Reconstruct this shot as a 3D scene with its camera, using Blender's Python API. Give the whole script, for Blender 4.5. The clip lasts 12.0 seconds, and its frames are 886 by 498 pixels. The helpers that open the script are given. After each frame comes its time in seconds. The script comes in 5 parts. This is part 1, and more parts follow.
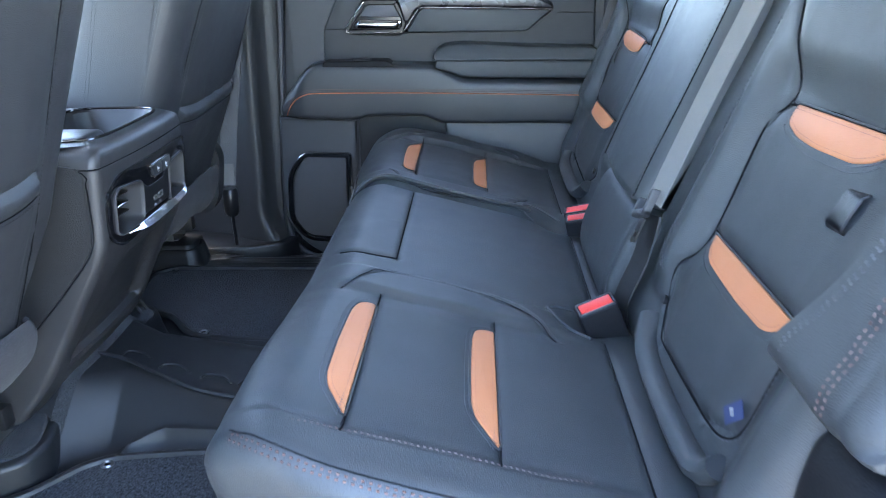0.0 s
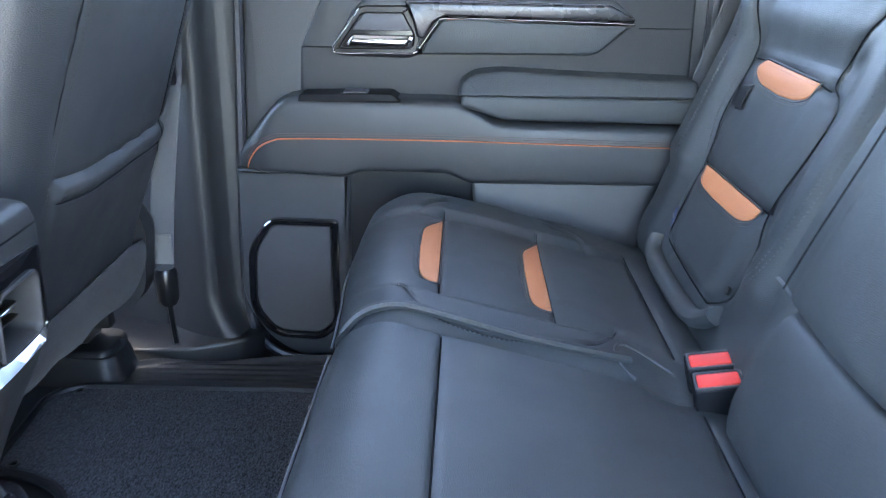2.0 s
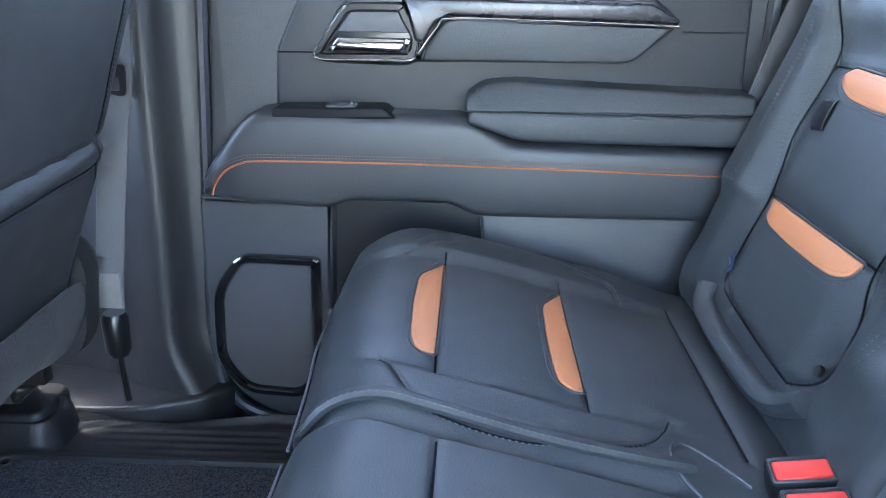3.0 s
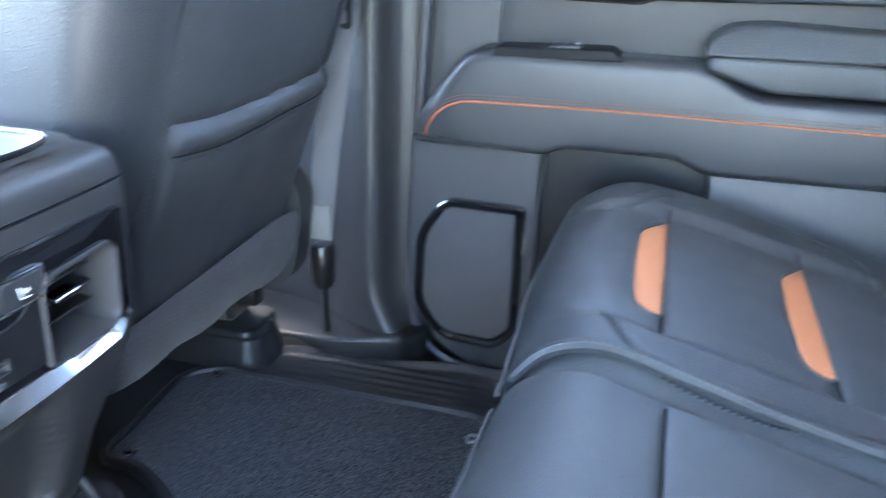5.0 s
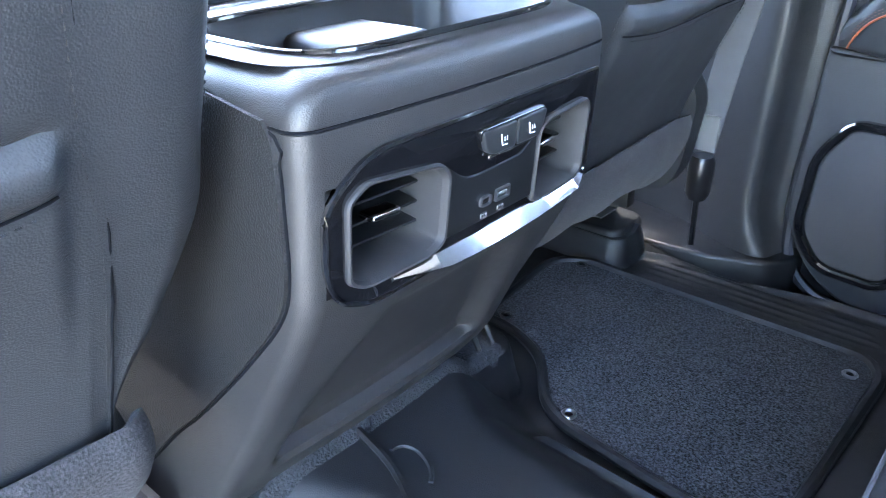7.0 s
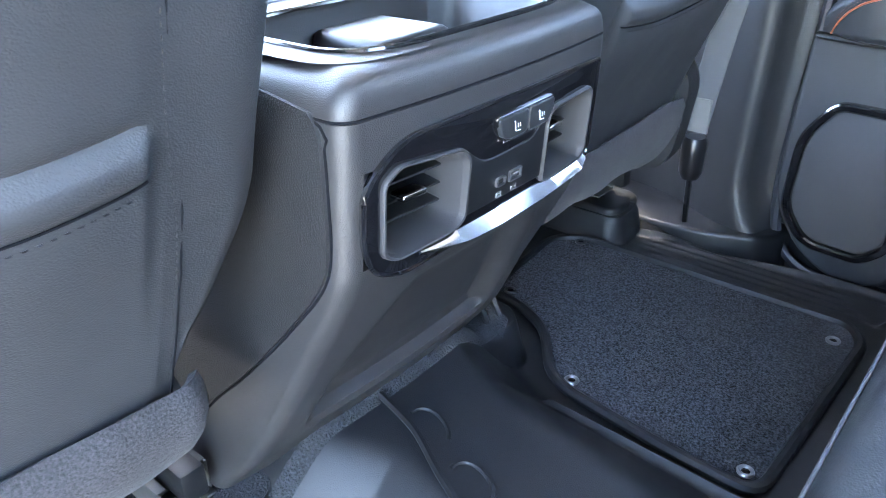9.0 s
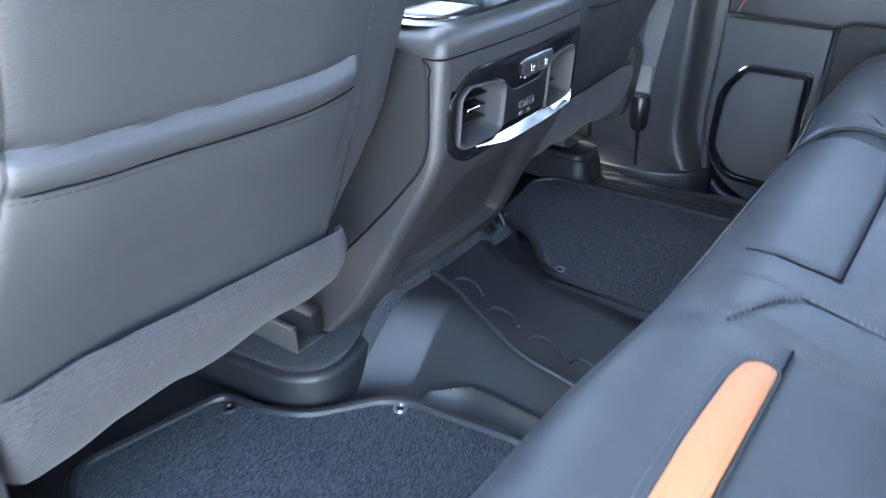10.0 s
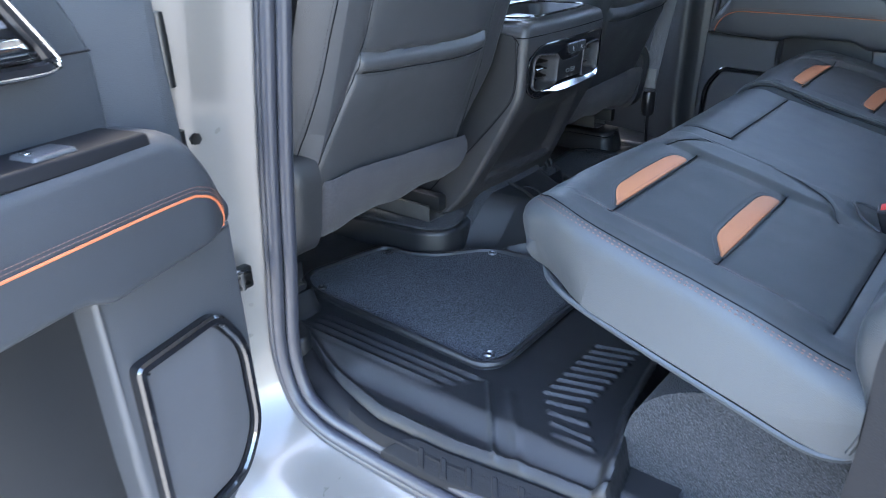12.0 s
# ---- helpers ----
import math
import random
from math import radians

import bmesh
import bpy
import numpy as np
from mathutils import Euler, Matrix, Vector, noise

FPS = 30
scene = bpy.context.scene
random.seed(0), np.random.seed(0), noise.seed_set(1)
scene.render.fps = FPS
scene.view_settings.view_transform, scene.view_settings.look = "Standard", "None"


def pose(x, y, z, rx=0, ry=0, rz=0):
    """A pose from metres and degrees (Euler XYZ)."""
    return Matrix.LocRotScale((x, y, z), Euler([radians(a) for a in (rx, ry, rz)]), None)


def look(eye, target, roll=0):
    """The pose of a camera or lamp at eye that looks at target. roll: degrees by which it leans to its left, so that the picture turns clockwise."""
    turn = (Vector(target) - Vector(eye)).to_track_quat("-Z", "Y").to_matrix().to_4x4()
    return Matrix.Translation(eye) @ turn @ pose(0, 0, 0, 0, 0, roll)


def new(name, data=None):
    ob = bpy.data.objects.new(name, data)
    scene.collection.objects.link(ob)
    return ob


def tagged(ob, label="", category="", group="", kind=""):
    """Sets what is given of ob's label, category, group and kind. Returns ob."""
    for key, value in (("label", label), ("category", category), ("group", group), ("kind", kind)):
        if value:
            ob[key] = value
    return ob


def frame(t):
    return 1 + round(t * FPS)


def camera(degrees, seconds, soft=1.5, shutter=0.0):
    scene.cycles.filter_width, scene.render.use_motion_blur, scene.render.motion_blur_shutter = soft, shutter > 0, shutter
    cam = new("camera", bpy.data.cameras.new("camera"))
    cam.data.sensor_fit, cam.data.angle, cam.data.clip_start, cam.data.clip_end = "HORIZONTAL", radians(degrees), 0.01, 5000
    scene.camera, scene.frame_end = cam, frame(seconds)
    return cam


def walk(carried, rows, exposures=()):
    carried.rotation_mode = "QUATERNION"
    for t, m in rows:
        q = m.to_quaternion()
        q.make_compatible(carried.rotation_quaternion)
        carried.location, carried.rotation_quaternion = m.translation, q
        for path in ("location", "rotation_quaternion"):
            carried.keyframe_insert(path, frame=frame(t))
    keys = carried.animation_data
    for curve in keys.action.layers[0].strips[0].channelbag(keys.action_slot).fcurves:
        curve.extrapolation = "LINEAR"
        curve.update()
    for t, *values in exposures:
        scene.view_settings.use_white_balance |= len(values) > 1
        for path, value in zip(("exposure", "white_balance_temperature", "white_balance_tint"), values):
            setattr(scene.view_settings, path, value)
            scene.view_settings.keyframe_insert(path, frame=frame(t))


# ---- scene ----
from mathutils.bvhtree import BVHTree
cam = camera(61.3, 12.0, soft=0.5, shutter=0.4)
PATH = [
    (0, (-0.001, -1.159, 0.722), (-0.093, 0.703, -0.002), -1.3),
    (0.5, (-0.026, -1.023, 0.722), (-0.103, 0.835, -0.014), -0.9),
    (1, (-0.041, -0.862, 0.714), (-0.115, 0.997, -0.019), -0.8),
    (1.5, (-0.063, -0.696, 0.714), (-0.128, 1.163, -0.022), -0.3),
    (2, (-0.092, -0.555, 0.705), (-0.155, 1.308, -0.019), -0.1),
    (2.5, (-0.094, -0.43, 0.691), (-0.168, 1.44, -0.013), -0.0),
    (2.7, (-0.092, -0.384, 0.679), (-0.17, 1.491, -0.013), 0.1),
    (4.3, (-0.092, -0.257, 0.644), (-0.273, 1.617, -0.029), 0.8),
    (4.5, (-0.094, -0.26, 0.641), (-0.362, 1.599, -0.045), 0.7),
    (5, (-0.139, -0.295, 0.621), (-0.683, 1.472, -0.141), 0.3),
    (5.5, (-0.182, -0.349, 0.594), (-1.019, 1.272, -0.224), -0.2),
    (6, (-0.211, -0.391, 0.588), (-1.251, 1.08, -0.281), -0.5),
    (6.5, (-0.218, -0.405, 0.585), (-1.352, 0.978, -0.31), -0.9),
    (7, (-0.218, -0.403, 0.584), (-1.403, 0.928, -0.325), -1.1),
    (7.2, (-0.213, -0.405, 0.581), (-1.414, 0.912, -0.326), -1.0),
    (9, (-0.198, -0.458, 0.607), (-1.355, 0.868, -0.344), -1.5),
    (9.5, (-0.133, -0.606, 0.646), (-1.234, 0.755, -0.321), -1.6),
    (10, (-0.063, -0.799, 0.66), (-1.119, 0.605, -0.297), -1.7),
    (10.5, (-0.022, -1.006, 0.653), (-1.039, 0.436, -0.287), -1.7),
    (11, (0.056, -1.186, 0.672), (-0.982, 0.257, -0.244), -1.6),
    (11.5, (0.182, -1.321, 0.686), (-0.917, 0.109, -0.179), -1.6),
    (12, (0.291, -1.438, 0.696), (-0.869, -0.037, -0.135), -2.0),
]
walk(cam, [(t, look(eye, target, roll)) for t, eye, target, roll in PATH], [(0, 5.52, 6500, 10), (1.0, 5.64, 6500, 10), (2.0, 6.09, 6700, 11), (2.5, 6.19, 6700, 11), (4.5, 6.44, 6500, 10), (5.5, 6.81, 6900, 10), (6.5, 6.54, 6700, 11), (7, 6.64, 6700, 11), (9, 6.69, 6800, 11), (9.5, 6.45, 6800, 11), (10.5, 6.08, 6900, 11), (11, 5.6, 6900, 10), (11.5, 5.2, 6700, 10), (12, 5.12, 6600, 10)])

# ---- world, sun, exposure ----
world = bpy.data.worlds.new("world")
scene.world = world
world.use_nodes = True
wn = world.node_tree.nodes
sky = wn.new("ShaderNodeTexSky")
sky.sky_type = "NISHITA"
sky.sun_disc = False
sky.sun_elevation, sky.sun_rotation = radians(72), radians(-60)
wn["Background"].inputs["Strength"].default_value = 0.15
world.node_tree.links.new(sky.outputs[0], wn["Background"].inputs["Color"])
sun = new("sun", bpy.data.lights.new("sun", "SUN"))
sun.data.energy, sun.data.angle, sun.data.color = 2.0, radians(12), (1.0, 0.95, 0.88)
sun.matrix_world = look((-2.7, 1.55, 9.5), (0, 0, 0))


# ---- materials ----
def material(name, color, rough=0.5, metal=0.0, grain=0.0, grain_scale=900.0, var=0.12, var_scale=6.0,
             coat=0.0, spec=0.24, depth=0.001, color2=None, speck_scale=0.0, speck=(0.30, 0.72), sheen=0.0, wear=0.0, kind="noise"):
    m = bpy.data.materials.new(name)
    m.use_nodes = True
    n, l = m.node_tree.nodes, m.node_tree.links
    b = n["Principled BSDF"]
    b.inputs["Roughness"].default_value = rough
    b.inputs["Metallic"].default_value = metal
    b.inputs["Specular IOR Level"].default_value = spec
    b.inputs["Coat Weight"].default_value = coat
    b.inputs["Coat Roughness"].default_value = 0.05
    b.inputs["Sheen Weight"].default_value = sheen
    b.inputs["Sheen Roughness"].default_value = 0.5
    co = n.new("ShaderNodeTexCoord")
    big = n.new("ShaderNodeTexNoise")
    big.inputs["Scale"].default_value, big.inputs["Detail"].default_value = var_scale, 4
    l.new(co.outputs["Object"], big.inputs["Vector"])
    ramp = n.new("ShaderNodeMapRange")
    ramp.inputs["To Min"].default_value, ramp.inputs["To Max"].default_value = 1 - var, 1 + var
    l.new(big.outputs["Fac"], ramp.inputs["Value"])
    mul = n.new("ShaderNodeVectorMath")
    mul.operation = "SCALE"
    mul.inputs[0].default_value = color
    l.new(ramp.outputs[0], mul.inputs["Scale"])
    last = mul.outputs[0]
    if color2:
        sp = n.new("ShaderNodeTexNoise")
        sp.inputs["Scale"].default_value, sp.inputs["Detail"].default_value = speck_scale, 2
        l.new(co.outputs["Object"], sp.inputs["Vector"])
        cr = n.new("ShaderNodeMapRange")
        cr.inputs["From Min"].default_value, cr.inputs["From Max"].default_value = speck
        l.new(sp.outputs["Fac"], cr.inputs["Value"])
        mix = n.new("ShaderNodeMix")
        mix.data_type = "RGBA"
        l.new(cr.outputs[0], mix.inputs["Factor"])
        l.new(last, mix.inputs["A"])
        mix.inputs["B"].default_value = (*color2, 1)
        last = mix.outputs["Result"]
    l.new(last, b.inputs["Base Color"])
    rr = n.new("ShaderNodeMapRange")
    rr.inputs["To Min"].default_value, rr.inputs["To Max"].default_value = max(0.02, rough - 0.06 - wear), min(1, rough + 0.06 + wear)
    mid = n.new("ShaderNodeTexNoise")
    mid.inputs["Scale"].default_value, mid.inputs["Detail"].default_value = var_scale * 5, 5
    l.new(co.outputs["Object"], mid.inputs["Vector"])
    l.new(mid.outputs["Fac"], rr.inputs["Value"])
    l.new(rr.outputs[0], b.inputs["Roughness"])
    if grain:
        if kind == "noise":
            g = n.new("ShaderNodeTexNoise")
            g.inputs["Scale"].default_value, g.inputs["Detail"].default_value = grain_scale, 2
            out = g.outputs["Fac"]
        elif kind == "pebble":
            g = n.new("ShaderNodeTexVoronoi")
            g.feature = "SMOOTH_F1"
            g.inputs["Scale"].default_value = grain_scale
            out = g.outputs["Distance"]
        elif kind == "holes":
            g = n.new("ShaderNodeTexVoronoi")
            g.inputs["Scale"].default_value, g.inputs["Randomness"].default_value = grain_scale, 0.0
            hr = n.new("ShaderNodeMapRange")
            hr.inputs["From Min"].default_value, hr.inputs["From Max"].default_value = 0.16, 0.34
            l.new(g.outputs["Distance"], hr.inputs["Value"])
            out = hr.outputs[0]
        elif kind == "weave":
            g = n.new("ShaderNodeTexWave")
            g.inputs["Scale"].default_value, g.inputs["Distortion"].default_value = grain_scale, 1.0
            g.bands_direction = "DIAGONAL"
            out = g.outputs["Fac"]
        l.new(co.outputs["Object"], g.inputs["Vector"])
        bump = n.new("ShaderNodeBump")
        bump.inputs["Strength"].default_value, bump.inputs["Distance"].default_value = min(1.0, grain), depth
        l.new(out, bump.inputs["Height"])
        soft = n.new("ShaderNodeBump")
        soft.inputs["Strength"].default_value, soft.inputs["Distance"].default_value = 0.05, 0.01
        l.new(mid.outputs["Fac"], soft.inputs["Height"])
        l.new(soft.outputs[0], bump.inputs["Normal"])
        l.new(bump.outputs[0], b.inputs["Normal"])
    return m


LEATHER = material("black_leather", (0.0235, 0.0270, 0.0296), 0.50, grain=0.3, grain_scale=800, kind="pebble", spec=0.38)
PERF = material("perforated_leather", (0.0218, 0.0252, 0.0276), 0.54, grain=0.35, grain_scale=1000, kind="pebble", spec=0.36)
TAN = material("tan_leather", (0.36, 0.135, 0.058), 0.5, grain=0.25, grain_scale=600, kind="pebble", var=0.08)
THREAD = material("grey_thread", (0.075, 0.078, 0.085), 0.7)
RUST_THREAD = material("rust_thread", (0.095, 0.054, 0.047), 0.7)
ORANGE = material("orange_piping", (0.30, 0.085, 0.036), 0.5)
VINYL = material("soft_black_vinyl", (0.0190, 0.0205, 0.0235), 0.45, grain=0.2, grain_scale=900, kind="pebble", spec=0.42)
PLASTIC = material("grained_black_plastic", (0.0185, 0.0175, 0.0180), 0.47, grain=0.3, grain_scale=1150, kind="pebble", spec=0.5)
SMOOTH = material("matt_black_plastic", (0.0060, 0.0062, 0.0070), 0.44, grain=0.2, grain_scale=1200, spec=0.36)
GREYP = material("dark_grey_door_plastic", (0.0285, 0.0295, 0.0325), 0.50, grain=0.25, grain_scale=900, kind="pebble", spec=0.45)
PILLAR = material("grey_pillar_plastic", (0.0165, 0.0165, 0.0175), 0.45, grain=0.3, grain_scale=900, kind="pebble", spec=0.36)
GLOSS = material("piano_black", (0.005, 0.005, 0.006), 0.06, coat=0.5, var=0.05, wear=0.03, spec=0.5)
CHROME = material("chrome", (0.55, 0.55, 0.56), 0.12, metal=1.0, var=0.03)
SATIN = material("satin_metal_trim", (0.20, 0.205, 0.215), 0.3, metal=0.9, var=0.05)
STEEL = material("bare_steel", (0.055, 0.054, 0.053), 0.40, metal=1.0, var=0.2, var_scale=30)
CARPET = material("black_carpet", (0.006, 0.0066, 0.0080), 0.95, grain=1.0, grain_scale=320, depth=0.004, color2=(0.064, 0.069, 0.079), speck_scale=420, speck=(0.36, 0.68), sheen=0.04, spec=0.08)
FELT = material("grey_carpet_felt", (0.018, 0.0175, 0.019), 0.95, grain=1.0, grain_scale=450, color2=(0.050, 0.047, 0.050), speck_scale=480, sheen=0.05, spec=0.1)
BASECARPET = material("grey_pile_carpet", (0.010, 0.011, 0.0125), 0.95, grain=1.0, grain_scale=330, depth=0.004, color2=(0.033, 0.035, 0.040), speck_scale=420, var=0.3, var_scale=9, sheen=0.05, spec=0.1)
RUBBER = material("black_rubber", (0.0072, 0.0078, 0.0092), 0.48, grain=0.3, grain_scale=900, var=0.25, var_scale=4, wear=0.05, spec=0.36)
SEAL = material("rubber_seal", (0.020, 0.021, 0.027), 0.4, grain=0.1, grain_scale=600, spec=0.4)
WEBBING = material("grey_seat_belt_webbing", (0.125, 0.121, 0.114), 0.7, grain=0.5, grain_scale=900, kind="weave", depth=0.0005)
RED = material("red_buckle_button", (0.50, 0.030, 0.022), 0.4, var=0.05)
PAINT = material("champagne_metallic_paint", (0.080, 0.0745, 0.068), 0.3, metal=0.15, coat=0.35, var=0.04, spec=0.4)
BLUE = material("blue_label", (0.022, 0.032, 0.080), 0.6)
PRINT = material("grey_print", (0.11, 0.11, 0.115), 0.6)
WHITE = material("white_print", (0.75, 0.76, 0.78), 0.6)
GREYBTN = material("dark_button", (0.020, 0.021, 0.023), 0.35)
HEADLINER = material("pale_headliner", (0.62, 0.61, 0.59), 0.9, grain=0.3, grain_scale=500)
MESHG = material("speaker_mesh", (0.042, 0.042, 0.045), 0.55, grain=0.8, grain_scale=480, kind="holes")
SEATBACK = material("grey_black_seatback_vinyl", (0.0262, 0.0268, 0.0290), 0.48, grain=0.3, grain_scale=800, kind="pebble", spec=0.5)
SWITCHP = material("satin_black_switch_plate", (0.006, 0.006, 0.007), 0.55, spec=0.12)
VENT = material("grey_vent_plastic", (0.026, 0.0255, 0.027), 0.5, grain=0.2, grain_scale=900)
RAIL = material("zinc_rail_steel", (0.055, 0.054, 0.053), 0.5, metal=0.4, var=0.25, var_scale=25)
PLATE = material("grey_lilac_plate", (0.075, 0.075, 0.085), 0.45)
ASPHALT = material("grey_concrete", (0.19, 0.186, 0.178), 0.9, grain=1.0, grain_scale=120, color2=(0.24, 0.237, 0.228), speck_scale=60)
DARKTRIM = material("brushed_dark_trim", (0.040, 0.040, 0.043), 0.28, metal=0.7, grain=0.06, grain_scale=300, kind="weave")
BELT2 = material("dark_webbing_copy", (0.080, 0.080, 0.084), 0.7, grain=0.6, grain_scale=700, kind="weave", depth=0.0006)
# the coarse grain is the panel's own; its darker tone stands in for seat shade
SIDEP = material("coarse_plastic_darkened", (0.0095, 0.0095, 0.0100), 0.45, grain=0.8, grain_scale=800, kind="pebble", spec=0.45)
SEAM = material("dark_seam", (0.004, 0.0045, 0.006), 0.8, spec=0.05)
CAPB = material("satin_black_cap", (0.006, 0.006, 0.007), 0.3, spec=0.4)
STRAPB = material("shiny_black_strap", (0.004, 0.004, 0.006), 0.32, grain=0.3, grain_scale=800, kind="weave", depth=.0005, spec=0.4)
SILLP = material("scuffed_black_sill", (0.006, 0.0063, 0.0075), 0.62, grain=0.3, grain_scale=500, kind="pebble", wear=0.1, spec=0.12)
TINT = bpy.data.materials.new("tinted_glass")
TINT.use_nodes = True
tn, tl = TINT.node_tree.nodes, TINT.node_tree.links
tn.remove(tn["Principled BSDF"])
clear, gloss, blend = tn.new("ShaderNodeBsdfTransparent"), tn.new("ShaderNodeBsdfGlossy"), tn.new("ShaderNodeMixShader")
clear.inputs["Color"].default_value = (0.62, 0.63, 0.64, 1)
gloss.inputs["Roughness"].default_value = 0.02
blend.inputs["Fac"].default_value = 0.06
tl.new(clear.outputs[0], blend.inputs[1])
tl.new(gloss.outputs[0], blend.inputs[2])
tl.new(blend.outputs[0], tn["Material Output"].inputs["Surface"])
DARKGLASS = TINT.copy()
DARKGLASS.name = "dark_glass"
for nd in DARKGLASS.node_tree.nodes:
    if nd.bl_idname == "ShaderNodeBsdfTransparent":
        nd.inputs["Color"].default_value = (0.86, 0.87, 0.87, 1)
CLEAR = TINT.copy()
CLEAR.name = "clear_glass"
for nd in CLEAR.node_tree.nodes:
    if nd.bl_idname == "ShaderNodeBsdfTransparent":
        nd.inputs["Color"].default_value = (0.94, 0.95, 0.95, 1)


# ---- mesh helpers ----
MIRROR = [1.0]      # +1 builds on the far side, -1 mirrors to the near side


def thing(name, label, category, at=(0, 0, 0), group="", kind=""):
    e = new(name)
    e.empty_display_size = 0.05
    e.location = (at[0], at[1] * MIRROR[0], at[2])
    return tagged(e, label, category, group, kind)


def origin(ob):
    v = Vector(ob.location)
    while ob.parent:
        ob = ob.parent
        v = v + Vector(ob.location)
    return v


def part(name, bm, mat, parent, label="", smooth=True):
    """Links a bmesh, given in world coordinates, as one mesh object."""
    s = MIRROR[0]
    if s < 0:
        bmesh.ops.scale(bm, vec=(1, -1, 1), verts=bm.verts)
        bmesh.ops.reverse_faces(bm, faces=bm.faces)
    me = bpy.data.meshes.new(name)
    if parent:
        bmesh.ops.translate(bm, vec=-origin(parent), verts=bm.verts)
    bm.to_mesh(me)
    bm.free()
    for p in me.polygons:
        p.use_smooth = smooth
    me.set_sharp_from_angle(angle=radians(38)) if smooth else None
    for m in (mat if isinstance(mat, (list, tuple)) else [mat]):
        me.materials.append(m)
    ob = new(name, me)
    if parent:
        ob.parent = parent
    if label:
        ob["label"] = label
    return ob


def mesh(verts, faces):
    me = bpy.data.meshes.new("tmp")
    me.from_pydata([tuple(v) for v in verts], [], faces)
    bm = bmesh.new()
    bm.from_mesh(me)
    bpy.data.meshes.remove(me)
    return bm


def smooth_line(pts, step, closed=False):
    """Catmull-Rom through pts, sampled about every step metres."""
    p = [Vector(q) for q in pts]
    n, out = len(p), []
    for i in range(n if closed else n - 1):
        a, b, c, d = (p[(i + k) % n] if closed else p[min(max(i + k, 0), n - 1)] for k in (-1, 0, 1, 2))
        m = max(1, int((c - b).length / step + 0.5))
        for k in range(m):
            t = k / m
            out.append(0.5 * ((2 * b) + (c - a) * t + (2 * a - 5 * b + 4 * c - d) * t * t + (3 * b - a - 3 * c + d) * t ** 3))
    if not closed:
        out.append(p[-1])
    return out


def poly_line(pts, step):
    p, out = [Vector(q) for q in pts], []
    for a, b in zip(p, p[1:]):
        m = max(1, int((b - a).length / step + 0.5))
        out += [a.lerp(b, k / m) for k in range(m)]
    return out + [p[-1]]


def rounded(poly, r, n=4):
    """A 2D polygon with corners rounded by r (a number, or one for each corner)."""
    out, k = [], len(poly)
    for i in range(k):
        a, b, c = Vector(poly[i - 1]), Vector(poly[i]), Vector(poly[(i + 1) % k])
        rad = r[i] if isinstance(r, (list, tuple)) else r
        u, v = (a - b), (c - b)
        lu, lv = u.length, v.length
        cut = min(rad, lu * 0.48, lv * 0.48)
        if cut < 1e-5:
            out.append(b)
            continue
        p, q = b + u * (cut / lu), b + v * (cut / lv)
        for j in range(n + 1):
            t = j / n
            out.append(p * (1 - t) ** 2 + b * 2 * t * (1 - t) + q * t * t)
    return out


def area2(poly):
    return sum(a[0] * b[1] - b[0] * a[1] for a, b in zip(poly, poly[1:] + poly[:1])) / 2


def inset(poly, d):
    """Moves a 2D polygon's outline inwards by d."""
    s = 1 if area2(poly) > 0 else -1
    out, k = [], len(poly)
    for i in range(k):
        a, b, c = poly[i - 1], poly[i], poly[(i + 1) % k]
        e1, e2 = (b - a), (c - b)
        if e1.length < 1e-9 or e2.length < 1e-9:
            out.append(b)
            continue
        n1 = Vector((-e1.y, e1.x)).normalized() * s
        n2 = Vector((-e2.y, e2.x)).normalized() * s
        m = n1 + n2
        f = max(0.35, m.length_squared / 2)
        out.append(b + m * (d / f if m.length > 1e-6 else 0))
    return out


def slab(poly, depth0, depth1, r, to3d, steps=3, back=True):
    """A plate of outline poly between two depths, its edges at depth1 rounded by r. to3d(u, v, depth) gives the place."""
    poly = [Vector(p) for p in poly]
    rings = [[to3d(p.x, p.y, depth0) for p in poly]]
    sg = 1 if depth1 > depth0 else -1
    for i in range(steps + 1):
        a = (math.pi / 2) * i / steps
        ring = inset(poly, r * (1 - math.cos(a)))
        rings.append([to3d(p.x, p.y, depth1 - sg * r * (1 - math.sin(a))) for p in ring])
    n = len(poly)
    verts = [v for ring in rings for v in ring]
    faces = [(i * n + j, i * n + (j + 1) % n, (i + 1) * n + (j + 1) % n, (i + 1) * n + j) for i in range(len(rings) - 1) for j in range(n)]
    bm = mesh(verts, faces)
    bm.verts.ensure_lookup_table()
    caps = [bm.faces.new([bm.verts[(len(rings) - 1) * n + j] for j in range(n)])]
    if back:
        caps.append(bm.faces.new([bm.verts[j] for j in reversed(range(n))]))
    bmesh.ops.triangulate(bm, faces=caps)
    bmesh.ops.recalc_face_normals(bm, faces=bm.faces)
    return bm


def frame_ring(outer, inner, depth0, depth1, to3d, r=0.002):
    """A flat frame between two outlines with the same number of points."""
    n = len(outer)
    o2, i2 = inset(outer, r), inset(inner, -r)
    rings = [(outer, depth0), (outer, depth1 - (r if depth1 > depth0 else -r)), (o2, depth1), (i2, depth1), (inner, depth1 - (r if depth1 > depth0 else -r)), (inner, depth0)]
    verts = [to3d(p.x, p.y, d) for ring, d in rings for p in ring]
    faces = [(i * n + j, i * n + (j + 1) % n, (i + 1) * n + (j + 1) % n, (i + 1) * n + j) for i in range(5) for j in range(n)]
    bm = mesh(verts, faces)
    bmesh.ops.recalc_face_normals(bm, faces=bm.faces)
    return bm


